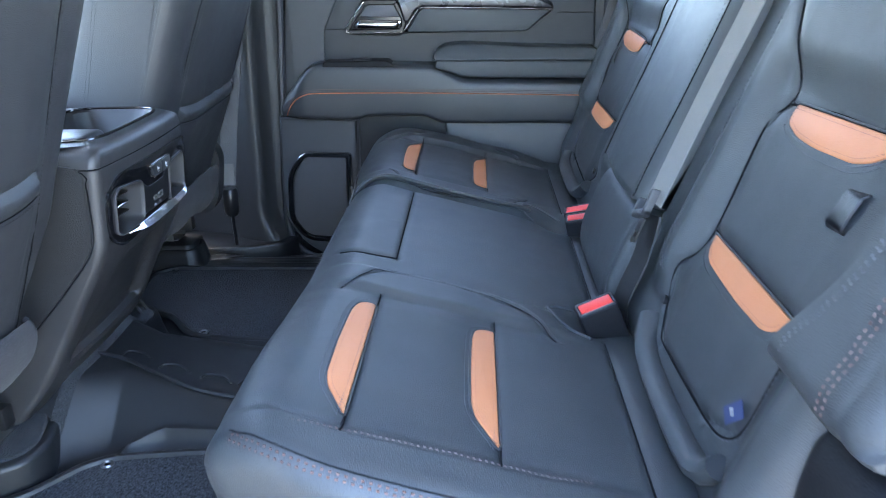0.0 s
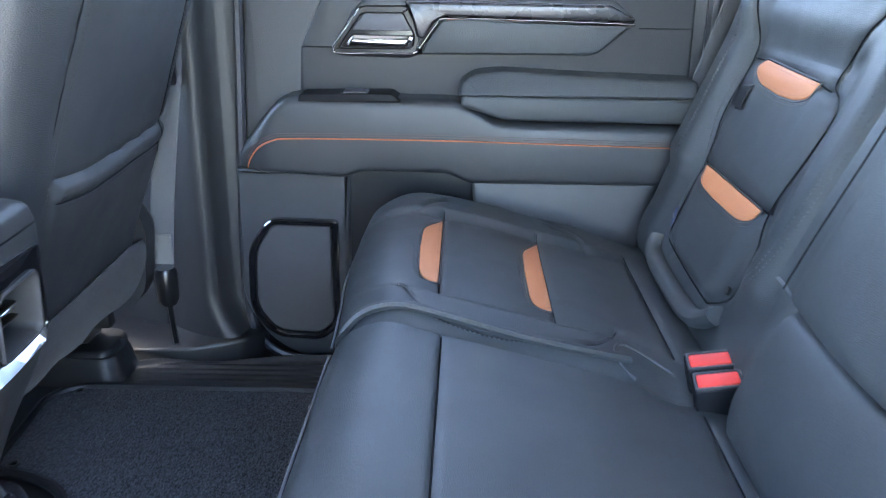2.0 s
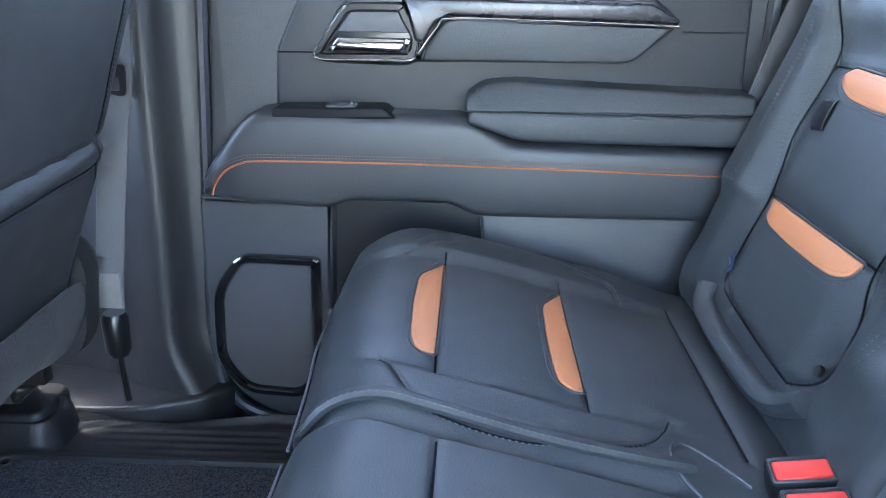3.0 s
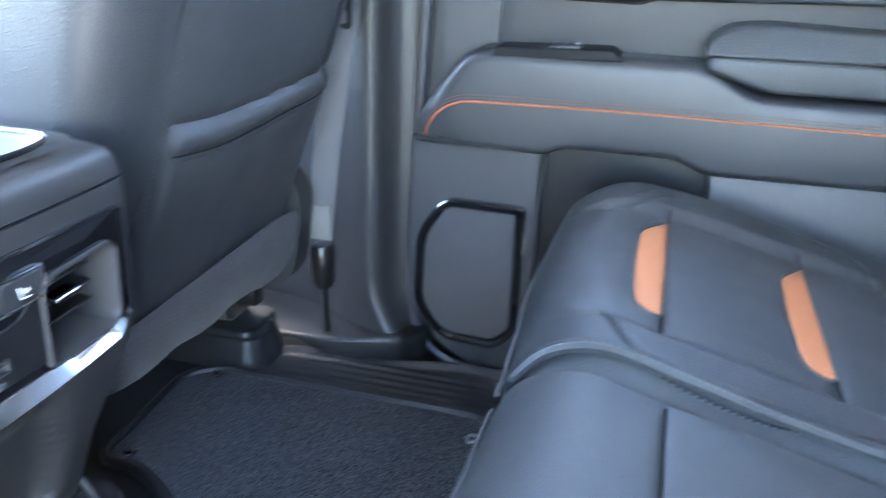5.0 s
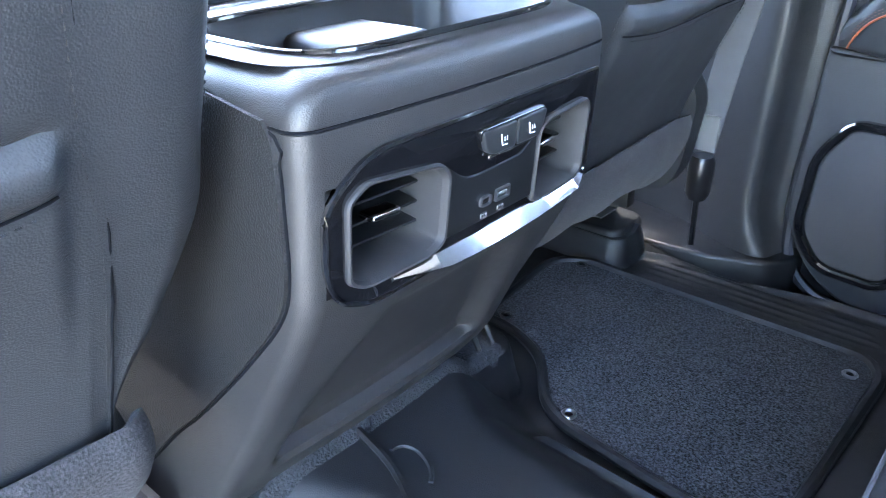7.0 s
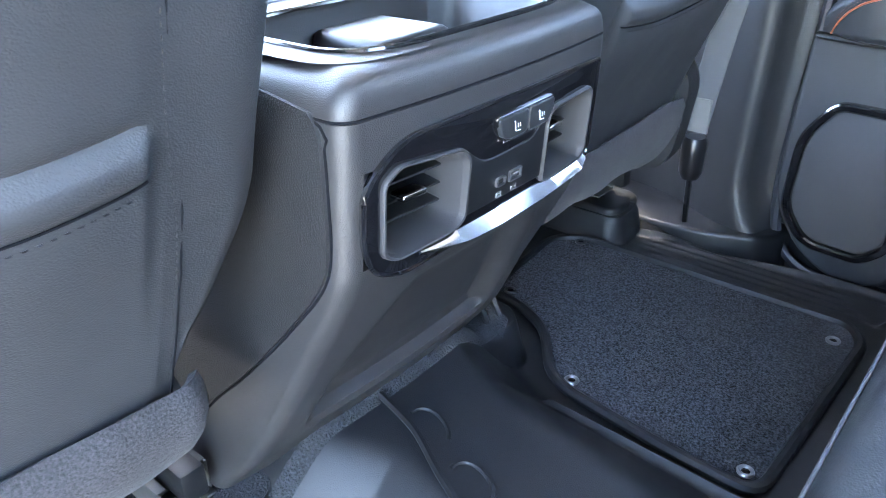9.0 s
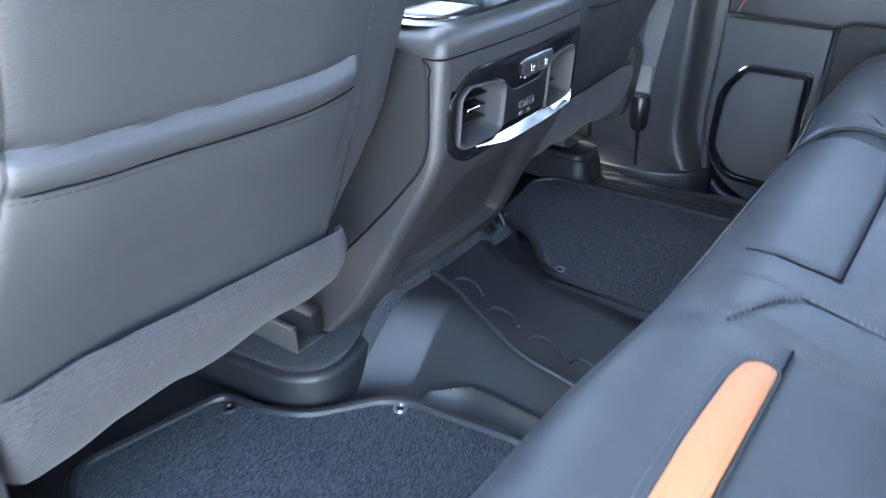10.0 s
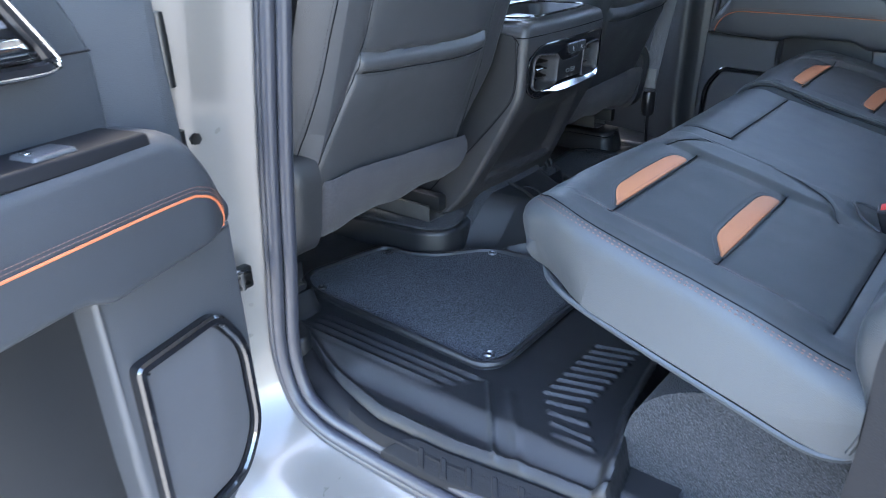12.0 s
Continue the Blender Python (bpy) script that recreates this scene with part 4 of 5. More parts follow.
def front_seat(shift, drop, hi, out=0.0):
    th = thing("car_seat", "black leather front seat with a rear map pocket", "seat", (-.75 + shift, .455, .05), "front seats")
    lo = .218
    pocket = [(.262, .484), (.30, .482), (.40, .482), (.50, .487), (.58, .491), (.62, .492)]
    side_i = [(.262, .25), (.258, .40), (.266, .48), (.275, .62), (.30, .9)]
    side_o = [(y + .7 * out, z) for y, z in ((.668, .27), (.655, .33), (.628, .43), (.612, .50), (.606, .62), (.59, .9))]
    edge_o = [(hi - .022, .30), (hi - .037, .45), (hi - .044, .62), (hi - .07, .9)]

    def bulge(y, z):
        d = groove(line_dist(y, z, side_i), .005, .005) * smoothstep(.236, .254, y) + groove(line_dist(y, z, side_o), .0035, .004) + groove(line_dist(y, z, edge_o), .003, .003)
        if .262 < y < .655:
            k = z - interp(y, pocket)
            wide = hump(y, .290, interp(z, [(.27, .66), (.43, .62), (.5, .605)]), .012)
            d += wide * (.0055 * smoothstep(.004, -.004, k) * smoothstep(-.20, -.02, k) + .003 * math.exp(-((k + .014) / .012) ** 2)) + wide * groove(abs(k + .025), .004, .0045) + wide * groove(abs(k - .004), .005, .004)
            d += .004 * noise.noise((y * 7, z * 7, 5.0)) * wide * smoothstep(.06, -.02, k)
        d -= .045 * smoothstep(hi - .072, hi, y) ** 2 + .010 * smoothstep(.25, .218, y) ** 2
        d += .012 * hump(y, .36, .54, .12) * smoothstep(.3, .5, z)
        return d

    def disp(x, z, y):
        return 0.0 if x < interp(z, FX) - .05 else bulge(y, z)

    def skin(y, z, lift=0.0):
        d = lift + bulge(y, z)
        return Vector((interp(z, FX) + .93 * d + shift, y, z - .37 * d + drop))
    sk = pillow(FRONT, lo, hi, .055, disp, .003)[0]
    for v in sk.verts:          # the shoulders widen above the hips
        v.co.y -= (.034 * smoothstep(.30, .42, v.co.z) - .024 * smoothstep(.34, .26, v.co.z)) * smoothstep(.285, .225, v.co.y)
    bmesh.ops.translate(sk, vec=(shift, 0, drop), verts=sk.verts)
    part("backrest", sk, SEATBACK, th)
    for back, off in ((.040, 0), (.040, .006), (.150, 0), (.150, .006)):
        q = [Vector((interp(z, FX) - back - off + shift - .3 * (z - .6) * (back > .1) * .3, .218 - .034 * smoothstep(.30, .42, z) - .0012, z + drop)) for z in np.linspace(.44, .90, 50)]
        part("side_stitching", dashes(q, .0036, .0026, .0005, (0, -1, 0)), THREAD, th)
    ny_, nz_ = 60, 12
    pts = []
    for i in range(ny_):
        y0 = .246 + (.690 - .246) * i / (ny_ - 1)
        y = .246 + (y0 - .246) * .93
        zt = interp(y0, [(.236, .262), (.30, .268), (.60, .285), (.69, .278)])
        zb = interp(y0, [(.236, .205), (.30, .192), (.58, .185), (.66, .172), (.69, .180)]) + .004 * math.sin(y * 40)
        for j in range(nz_):
            k = j / (nz_ - 1)
            z = zb + (zt - zb) * k
            x = interp(z, [(.17, -.668), (.22, -.648), (.30, -.617)]) + .016 * math.sin(k * math.pi) ** .6 - .03 * smoothstep(.655, .69, y0) - .02 * smoothstep(.26, .236, y) + .003 * noise.noise((y * 20, z * 20, 1))
            pts.append((x + shift + .004, y, z + drop))
    bm = mesh(pts, [(i * nz_ + j, i * nz_ + j + 1, i * nz_ + j + nz_ + 1, i * nz_ + j + nz_) for i in range(ny_ - 1) for j in range(nz_ - 1)])
    bmesh.ops.solidify(bm, geom=bm.faces[:], thickness=.008)
    bmesh.ops.recalc_face_normals(bm, faces=bm.faces)
    part("skirt", bm, FELT, th, "grey carpet skirt")
    side = rounded([(-.79, .15), (-.645, .155), (-.622, .19), (-.606, .30), (-.622, .338), (-.68, .352), (-.79, .352)], [.01, .03, .03, .02, .03, .03, .01], 5)
    part("side_trim", slab([(p.x + shift, p.y + drop) for p in side], .66 + out, .722 + out, .028, XZ, 6), PILLAR, th, "smooth plastic recliner cover")
    part("seat_pad", box((-1.16 + shift, .235, .205), (-.70 + shift, .665, .335), .045, 4), LEATHER, th, "black leather seat pad")
    part("seat_frame", box((-1.15 + shift, .27, .15), (-.72 + shift, .66, .22), .02), SMOOTH, th)
    for pts2 in (edge_o, side_o):
        q = smooth_line([(y + (.006 if pts2 is edge_o else -.005), z, 0) for y, z in pts2], .01)
        part("stitching", dashes([skin(p.x, p.y, .0006) for p in q], .0040, .003, .0006, (.9, 0, -.4)), SMOOTH, th)
    for line, drop_ in (([(.286, .483), (.40, .482), (.50, .487), (.58, .491), (.607, .492)], .025), (side_i, 0), (side_o, 0), (edge_o, 0)):
        q = smooth_line([(y, z - drop_, 0) for y, z in line], .008)
        part("seam", tube([skin(p.x, p.y, -.0002) for p in q], .0008, 6), SEAM, th)
    q = smooth_line([(y, z - .028, 0) for y, z in pocket if y > .27], .01)
    part("stitching", dashes([skin(p.x, p.y, .001) for p in q], .004, .003, .0006, (.9, 0, -.4)), SMOOTH, th)
    q = smooth_line([(y + .006, z, 0) for y, z in side_i], .01)
    part("stitching", dashes([skin(p.x, p.y, .001) for p in q], .004, .003, .0004, (.9, 0, -.4)), SMOOTH, th)
    for y in (.231, .655):
        # open steel channel of the slide rail with its cap
        rail = part("rail", join(box((-1.2 + shift, y - .026, .052), (-.722 + 1.6 * shift, y + .026, .055), .001), box((-1.2 + shift, y - .028, .052), (-.732 + 1.6 * shift, y - .025, .088), .001), box((-1.2 + shift, y - .028, .086), (-.735 + 1.6 * shift, y - .018, .089), .001),
                                                     box((-1.2 + shift, y + .025, .052), (-.722 + 1.6 * shift, y + .028, .088), .001), box((-1.2 + shift, y + .018, .086), (-.728 + 1.6 * shift, y + .028, .089), .001)), RAIL, th, "bare steel seat slide rail")
        part("end_stop", box((-.80 + 1.6 * shift, y - .016, .056), (-.755 + 1.6 * shift, y + .016, .082), .004), CAPB, rail)
        part("slider", box((-1.1 + shift, y - .013, .076), (-.705 + shift, y + .013, .112), .004), SMOOTH, rail)


front_seat(-.035, -.026, .664, -.028)
MIRROR[0] = -1.0
front_seat(0.0, 0.0, .712)
MIRROR[0] = 1.0

# ---- centre console ----
CXR = [(.06, -.700), (.09, -.676), (.12, -.655), (.20, -.612), (.28, -.566), (.315, -.547), (.335, -.539), (.36, -.536), (.44, -.529), (.462, -.529), (.471, -.5295), (.477, -.532), (.481, -.537), (.484, -.545), (.486, -.556)]
CW = [(.06, .205), (.10, .190), (.20, .172), (.33, .166), (.46, .164), (.475, .158), (.486, .140)]


def con_face(y, z, d):
    """Place on the console's rear face."""
    wrap = max(0.0, abs(y) - .149) / .016
    return Vector((interp(z, CXR) + .003 - .009 * (y / .165) ** 2 - .016 * (1 - math.sqrt(max(0.0, 1 - min(1, wrap) ** 2))) + d, y, z))


def con_ring(z, cut=0.0, nseg=60):
    w, xr = interp(z, CW) - cut, interp(z, CXR) - cut
    pts = [(-1.25, -w), (-1.0, -w), (-.85, -w)]
    rc = .016
    xe = xr + .003 - .009 * ((w - rc) / .165) ** 2
    pts += [(xe - rc + rc * math.sin(a), -w + rc * (1 - math.cos(a))) for a in np.linspace(0, 1.5, 8)]
    ys = np.linspace(-w + rc, w - rc, nseg)
    pts += [(xr + .003 - .009 * (y / .165) ** 2, y) for y in ys]
    pts += [(a, -b) for a, b in reversed(pts[:11])]
    return pts


console = thing("center_console", "black grained plastic console with rear vents", "console", (-.7, 0, .09))
zs = [.06, .075, .09, .105, .115, .125, .132, .138, .145, .155, .17, .185, .20, .215, .23, .245, .26, .27, .28, .29, .30, .315, .325, .335, .342, .350, .36, .38, .40, .410, .418, .428, .435, .445, .4525, .4535, .455, .4565, .4575, .465, .472, .477, .481, .484, .486]
rows = [[Vector((x, y, z)) for x, y in con_ring(z, .0022 if abs(z - .455) < .0005 else 0)] for z in zs]
for row, z in zip(rows, zs):
    for p in row:
        if .042 < abs(p.y) < .146 and .3495 < z < .4105 and p.x > -.60:
            p.x -= .05
        edge_y = interp(z, [(.10, .150), (.20, .132), (.31, .085)])
        t = smoothstep(.315, .265, z) * smoothstep(.128, .142, z)         # hollowed lower face with folded corners
        p.x -= .024 * t * smoothstep(edge_y, edge_y - .022, abs(p.y)) if p.x > -.75 else 0
nr = len(rows[0])
bm = mesh([p for r in rows for p in r], [(i * nr + j, i * nr + j + 1, (i + 1) * nr + j + 1, (i + 1) * nr + j) for i in range(len(rows) - 1) for j in range(nr - 1)])
bmesh.ops.recalc_face_normals(bm, faces=bm.faces)
part("body", bm, PLASTIC, console)
SIDE_X = [(.07, -.80), (.091, -.782), (.156, -.725), (.182, -.697), (.229, -.652), (.259, -.624), (.306, -.583), (.328, -.567), (.345, -.559), (.37, -.5555), (.42, -.554), (.445, -.5545), (.456, -.558), (.462, -.568), (.466, -.59), (.467, -.63)]
for s in (-1, 1):
    zs2 = [.07 + .397 * k / 50 for k in range(51)]
    pts = []
    for z in zs2:
        w = interp(z, CW)
        pts += [(-1.2, s * (w + .0025), z), (interp(z, SIDE_X) - .002, s * (w + .0025), z), (interp(z, SIDE_X), s * (w - .004), z)]
    bm = mesh(pts, [(k * 3 + c, k * 3 + c + 1, k * 3 + c + 4, k * 3 + c + 3) for k in range(50) for c in range(2)])
    bmesh.ops.recalc_face_normals(bm, faces=bm.faces)
    part("side_panel", bm, SIDEP, console, "coarse grained side panel, darkened for seat shade")
    part("seam", tube(smooth_line([Vector((interp(z, SIDE_X) + .001, s * (interp(z, CW) + .0003), z)) for z in zs2[::2]], .008), .0012, 6), SEAM, console)
part("seam", tube([Vector((x, y, .455)) for x, y in con_ring(.455, .0008)[2:-2]], .0011, 6), SEAM, console)
# top with two cup wells
N = 72


def loop(cx, ax, ay, p, z):
    out = []
    for k in range(N):
        a = 2 * math.pi * k / N
        c, s = math.cos(a), math.sin(a)
        out.append(Vector((cx + ax * math.copysign(abs(c) ** p, c), ay * math.copysign(abs(s) ** p, s), z)))
    return out


rings = [loop(-.655, .112, .153, .35, .4855), loop(-.655, .104, .146, .35, .4875), loop(-.632, .083, .137, .42, .4885), loop(-.632, .079, .133, .42, .4865)]
def skin_rings(rings, cap=False):
    bm = mesh([p for r in rings for p in r], [(i * N + j, i * N + (j + 1) % N, (i + 1) * N + (j + 1) % N, (i + 1) * N + j) for i in range(len(rings) - 1) for j in range(N)])
    if cap:
        bm.verts.ensure_lookup_table()
        bm.faces.new([bm.verts[(len(rings) - 1) * N + j] for j in range(N)])
    bmesh.ops.recalc_face_normals(bm, faces=bm.faces)
    return bm


part("top_cover", skin_rings(rings), PLASTIC, console)
part("cup_rim", tube(loop(-.632, .081, .135, .42, .4885), .0026, 8, True), GLOSS, console, "glossy black rim")
bm = skin_rings([loop(-.632, .079, .133, .42, .488), loop(-.632, .075, .129, .42, .484), loop(-.632, .066, .120, .45, .425), loop(-.632, .060, .114, .5, .418)], True)
bmesh.ops.reverse_faces(bm, faces=bm.faces)
part("cup_well", bm, SMOOTH, console, "smooth dark cup well")
part("well_divider", box((-.708, -.042, .415), (-.618, .047, .472), .010, 3), SMOOTH, console)
part("well_ledge", box((-.572, -.045, .415), (-.556, .060, .482), .003), SMOOTH, console)
part("armrest_lid", box((-1.20, -.160, .470), (-.775, .160, .512), .018, 4), LEATHER, console, "leather armrest lid")
part("lid_trim", box((-.785, -.150, .478), (-.765, .150, .4885), .003), SATIN, console)
# glossy vent panel
pan = rounded([(-.153, .362), (-.153, .408), (-.118, .4365), (.140, .4365), (.143, .345), (.13, .330), (-.118, .327), (-.145, .340)], [.012, .016, .02, .005, .012, .008, .012, .01], 5)
holeL, holeR = rounded([(-.138, .352), (-.138, .408), (-.124, .418), (-.060, .412), (-.052, .402), (-.054, .352), (-.066, .346), (-.124, .344)], .006), rounded([(.052, .348), (.052, .408), (.064, .413), (.122, .415), (.128, .408), (.128, .352), (.122, .346), (.06, .345)], .006)
vp = part("vent_panel", slab_holes(pan, [holeL, holeR], -.010, .005, con_face), GLOSS, console, "glossy black vent panel", smooth=False)
part("panel_edge", tube([con_face(p.x, p.y, .0045) for p in pan], .0022, 6, True), GLOSS, vp)
mid = rounded([(-.053, .352), (-.053, .408), (-.046, .402), (-.034, .394), (-.022, .3925), (.030, .3935), (.043, .402), (.051, .409), (.051, .352)], [.002, .002, .004, .006, .006, .006, .006, .002, .002])
part("port_plate", slab(mid, .0, .0062, .0012, con_face), SMOOTH, vp, "matt black port plate")
CH_TOP = [(-.100, .3420), (-.080, .3425), (-.05, .3430), (-.02, .3435), (.05, .3445), (.116, .3468), (.127, .351)]
CH_LOW = [(-.100, .3400), (-.080, .3370), (-.05, .3330), (-.02, .3325), (.05, .3335), (.118, .3365), (.130, .344)]
ts = np.linspace(0, 1, 60)
pts = []
for q in ts:
    (yt, zt), (yb, zb) = [(np.interp(q, np.linspace(0, 1, 7), [p[0] for p in ln]), np.interp(q, np.linspace(0, 1, 7), [p[1] for p in ln])) for ln in (CH_TOP, CH_LOW)]
    out = (zt - zb) * .85
    pts += [con_face(yt, zt + .001, .002), con_face(yt, zt, .0055), con_face(yb, zb, .0055 + out), con_face(yb, zb - .0012, .0055 + out - .001), con_face(yb, zb - .004, .004), con_face(yb, zb - .004, -.002)]
bm = mesh(pts, [(k * 6 + e, k * 6 + e + 1, k * 6 + e + 7, k * 6 + e + 6) for k in range(59) for e in range(5)] + [tuple(range(6)), tuple(59 * 6 + e for e in range(6))])
bmesh.ops.recalc_face_normals(bm, faces=bm.faces)
part("chrome_strip", bm, CHROME, vp, "bright chrome strip")
for hole in (holeL, holeR):
    cy = sum(p.x for p in hole) / len(hole)
    n = len(hole)
    cz = sum(p.y for p in hole) / n
    rr = [(1.035, .003), (1.03, .0075), (1.01, .0090), (.97, .0085), (.93, .0035), (.86, -.026), (.85, -.045)]
    vs = [con_face(cy + (p.x - cy) * k, cz + (p.y - cz) * k, d) for k, d in rr for p in hole]
    bm = mesh(vs, [(i * n + j, i * n + (j + 1) % n, (i + 1) * n + (j + 1) % n, (i + 1) * n + j) for i in range(len(rr) - 1) for j in range(n)])
    bm.verts.ensure_lookup_table()
    bm.faces.new([bm.verts[(len(rr) - 1) * n + j] for j in range(n)])
    bmesh.ops.recalc_face_normals(bm, faces=bm.faces)
    for f in bm.faces:
        f.normal_flip() if f.normal.x < -.3 else None
    vent = part("air_vent", bm, VENT, console, "grey framed air vent")
    for k in range(3):
        z = .366 + .0150 * k
        sl = slab(rect(cy - .036, cy + .036, z, z + .0022, .0008), 0, .016, .0006, lambda u, v, d: con_face(u, v - d * .2, -.036 + d * 1.3))
        part("slat", sl, SMOOTH, vent)
    for k in range(4):
        part("vane", box(con_face(cy - .024 + k * .016, .352, -.044), con_face(cy - .0225 + k * .016, .406, -.036), 0), SMOOTH, vent)
    part("adjuster", slab(rect(cy - .012, cy + .013, .3795, .3855, .0028), -.020, -.006, .0025, con_face), CHROME, vent, "bright adjuster tab")
b1 = rounded([(-.022, .424), (.0175, .424), (.0175, .404), (-.008, .404), (-.016, .408)], .004)
b2 = rounded([(.0185, .424), (.056, .424), (.052, .408), (.046, .404), (.0185, .404)], .004)
part("button_surround", slab(rounded([(-.0245, .426), (.0585, .426), (.0535, .4025), (-.011, .4018)], .007), .003, .008, .002, con_face), GLOSS, vp, "glossy black button surround")
part("button_line", tube([con_face(a, b, .0075) for a, b in ((-.012, .4030), (.02, .4030), (.0525, .4036), (.0568, .4180))], .0009, 6), CHROME, vp, "thin chrome line under the buttons")
for b, cx in ((b1, .001), (b2, .035)):
    bt = part("seat_heater_button", slab(b, .005, .0095, .0015, con_face), GREYBTN, vp, "black heated-seat button")
    part("seat_symbol", tube([con_face(cx - .003, .418, .0098), con_face(cx - .001, .4095, .0098), con_face(cx + .005, .409, .0098)], .00042, 5), WHITE, bt)
    for k in range(2):
        part("seat_symbol", tube([con_face(cx + .001 + k * .003, .4155, .0098), con_face(cx + .0015 + k * .003, .412, .0098)], .0003, 5), WHITE, bt)
for cy, w, h in ((-.010, .0065, .0042), (.010, .0085, .0050)):
    outer = rect(cy - w, cy + w, .3685 - h, .3685 + h, .0035 if cy < 0 else .0015)
    pt = part("usb_port", slab_holes(outer, [inset(outer, .0014)], .004, .0078, con_face), SATIN, vp, "small metal-edged charging port", smooth=False)
    part("port_tongue", slab(rect(cy - w + .003, cy + w - .003, .3685 - .0008, .3685 + .0012, .0004), .0, .007, .0004, con_face), PRINT if cy > 0 else STEEL, pt)
    part("port_mark", slab_holes(rect(cy - .0035, cy + .0035, .3545, .3585, .0006), [rect(cy - .0025, cy + .0025, .3555, .3575, .0003)], .005, .0066, con_face), PRINT, vp, smooth=False)


# ---- floor liner ----
LINER_EDGE = [(-.98, .66), (-.72, .672), (-.61, .709), (-.52, .733), (-.42, .754), (-.28, .751), (-.14, .731), (-.06, .724), (.03, .70)]


def floor_z(x, y):
    a = abs(y)
    z = -.012
    crown = interp(x, [(-.98, .105), (-.66, .088), (-.50, .062), (-.36, .036), (-.20, .024)])
    t = smoothstep(interp(x, [(-.68, .240), (-.60, .192), (-.30, .205)]), interp(x, [(-.68, .10), (-.60, .06), (-.3, .05)]), a)
    z += (crown + .012) * t
    if -.585 < x < -.28:             # ledge with a trough along the tunnel's foot
        led = .150 + .03 * smoothstep(-.50, -.585, x) * (y < 0)
        z += .014 * math.exp(-((a - led) / .006) ** 2) * smoothstep(-.585, -.56, x) - .005 * math.exp(-((a - led - .020) / .009) ** 2) * smoothstep(-.57, -.54, x)
    def foot(x1, a0, a1, r, wall):
        dx, da = x - (x1 - r), abs(a - (a0 + a1) / 2) - (a1 - a0) / 2 + r
        return smoothstep(wall, 0, math.hypot(max(dx, 0), max(da, 0)) + min(max(dx, da), 0) - r)
    if y > 0:
        z = max(z, -.012 + .066 * foot(-.668, .02, .245, .04, .020))
    z = max(z, -.012 + .048 * foot(-.725, .600, .700, .025, .014))
    if a > .59:
        edge = interp(x, LINER_EDGE)
        for k in (.612, .630, .648, .666):              # ridges along the door side
            z += (.0050 if y < 0 else .0018) * math.exp(-((a - k) / .0048) ** 2) * smoothstep(-.70, -.66, x) * smoothstep(-.300 - .9 * (a - .60), -.325 - .9 * (a - .60), x)
        z -= .026 * smoothstep(.672, .715, a)
        z += .010 * math.exp(-((a - edge + .009) / .007) ** 2)
        z -= .050 * smoothstep(edge, edge + .012, a)
    for x0, h, w in ((-.305, .006, .005), (-.262, .004, .010)):     # slanting cross steps
        z += h * math.exp(-((x - x0 - .80 * (a - .615)) / w) ** 2) * smoothstep(.600, .620, a) * smoothstep(.745, .730, a)
    if -.26 < x < -.06 and .36 < a < .70:               # chevron of short bars
        k = max(0.0, a - .58)
        lo_x, hi_x = -.222 + .82 * k, -.146 + .74 * k
        ph = a + (.30 - .26 * smoothstep(.56, .64, a)) * (x + .22)
        z += .0045 * smoothstep(.1, .9, math.cos((ph - .41) / .0212 * 2 * math.pi)) * smoothstep(lo_x - .003, lo_x + .003, x) * smoothstep(hi_x + .003, hi_x - .003, x) * smoothstep(.395, .405, ph) * smoothstep(.672, .660, ph)
    rim = interp(a, [(.30, -.125), (.42, -.100), (.55, -.082), (.64, -.056), (.70, -.042), (.80, -.038)])
    z += .020 * smoothstep(rim - .022, rim - .004, x) * smoothstep(rim + .012, rim, x) - .03 * smoothstep(rim, rim + .014, x)
    return z


nx, ny = 330, 560
xs, ys = np.linspace(-.98, .03, nx), np.linspace(-.775, .775, ny)
bm = mesh([(x, y, floor_z(x, y)) for x in xs for y in ys],
          [(i * ny + j, (i + 1) * ny + j, (i + 1) * ny + j + 1, i * ny + j + 1) for i in range(nx - 1) for j in range(ny - 1)])
liner = thing("floor_liner", "moulded black rubber floor liner with carpet inlays", "floor mat", (-.5, 0, -.012))
part("tray", bm, RUBBER, liner)
for s in (-1, 1):
    f = -.84 if s < 0 else -.815
    mat = rounded([(f, s * .535), (-.797, s * .330), (-.740, s * .330), (-.672, s * .300), (-.612, s * .222), (-.575, s * .202), (-.44, s * .185), (-.325, s * .178), (-.312, s * (.56 if s < 0 else .53)), (-.338, s * (.592 if s < 0 else .570)), (-.775, s * .572)],
                  [.03, .03, .03, .03, .03, .03, .03, .03, .025, .025, .03])
    inl = part("carpet_inlay", slab(mat, -.02, -.001, .002, FLAT), CARPET, liner, "black carpet inlay")
    part("inlay_rim", tube([Vector((p.x, p.y, -.0015)) for p in mat], .0075, 8, True), RUBBER, inl, "raised rubber rim")
    for gx, gy in ((-.765, .553), (-.767, .350), (-.577, .220), (-.347, .203), (-.346, .556 if s < 0 else .515)):
        g = part("grommet", tube([Vector((gx + .0075 * math.cos(a), s * gy + .0075 * math.sin(a), .0005)) for a in np.linspace(0, 2 * math.pi, 16)[:-1]], .0026, 6, True), SATIN if gx > -.7 else SMOOTH, inl, "small round eyelet")
        part("eyelet_hole", slab(oval(gx, s * gy, .006, .006, 12), -.004, .0003, .0002, FLAT), GLOSS, g)
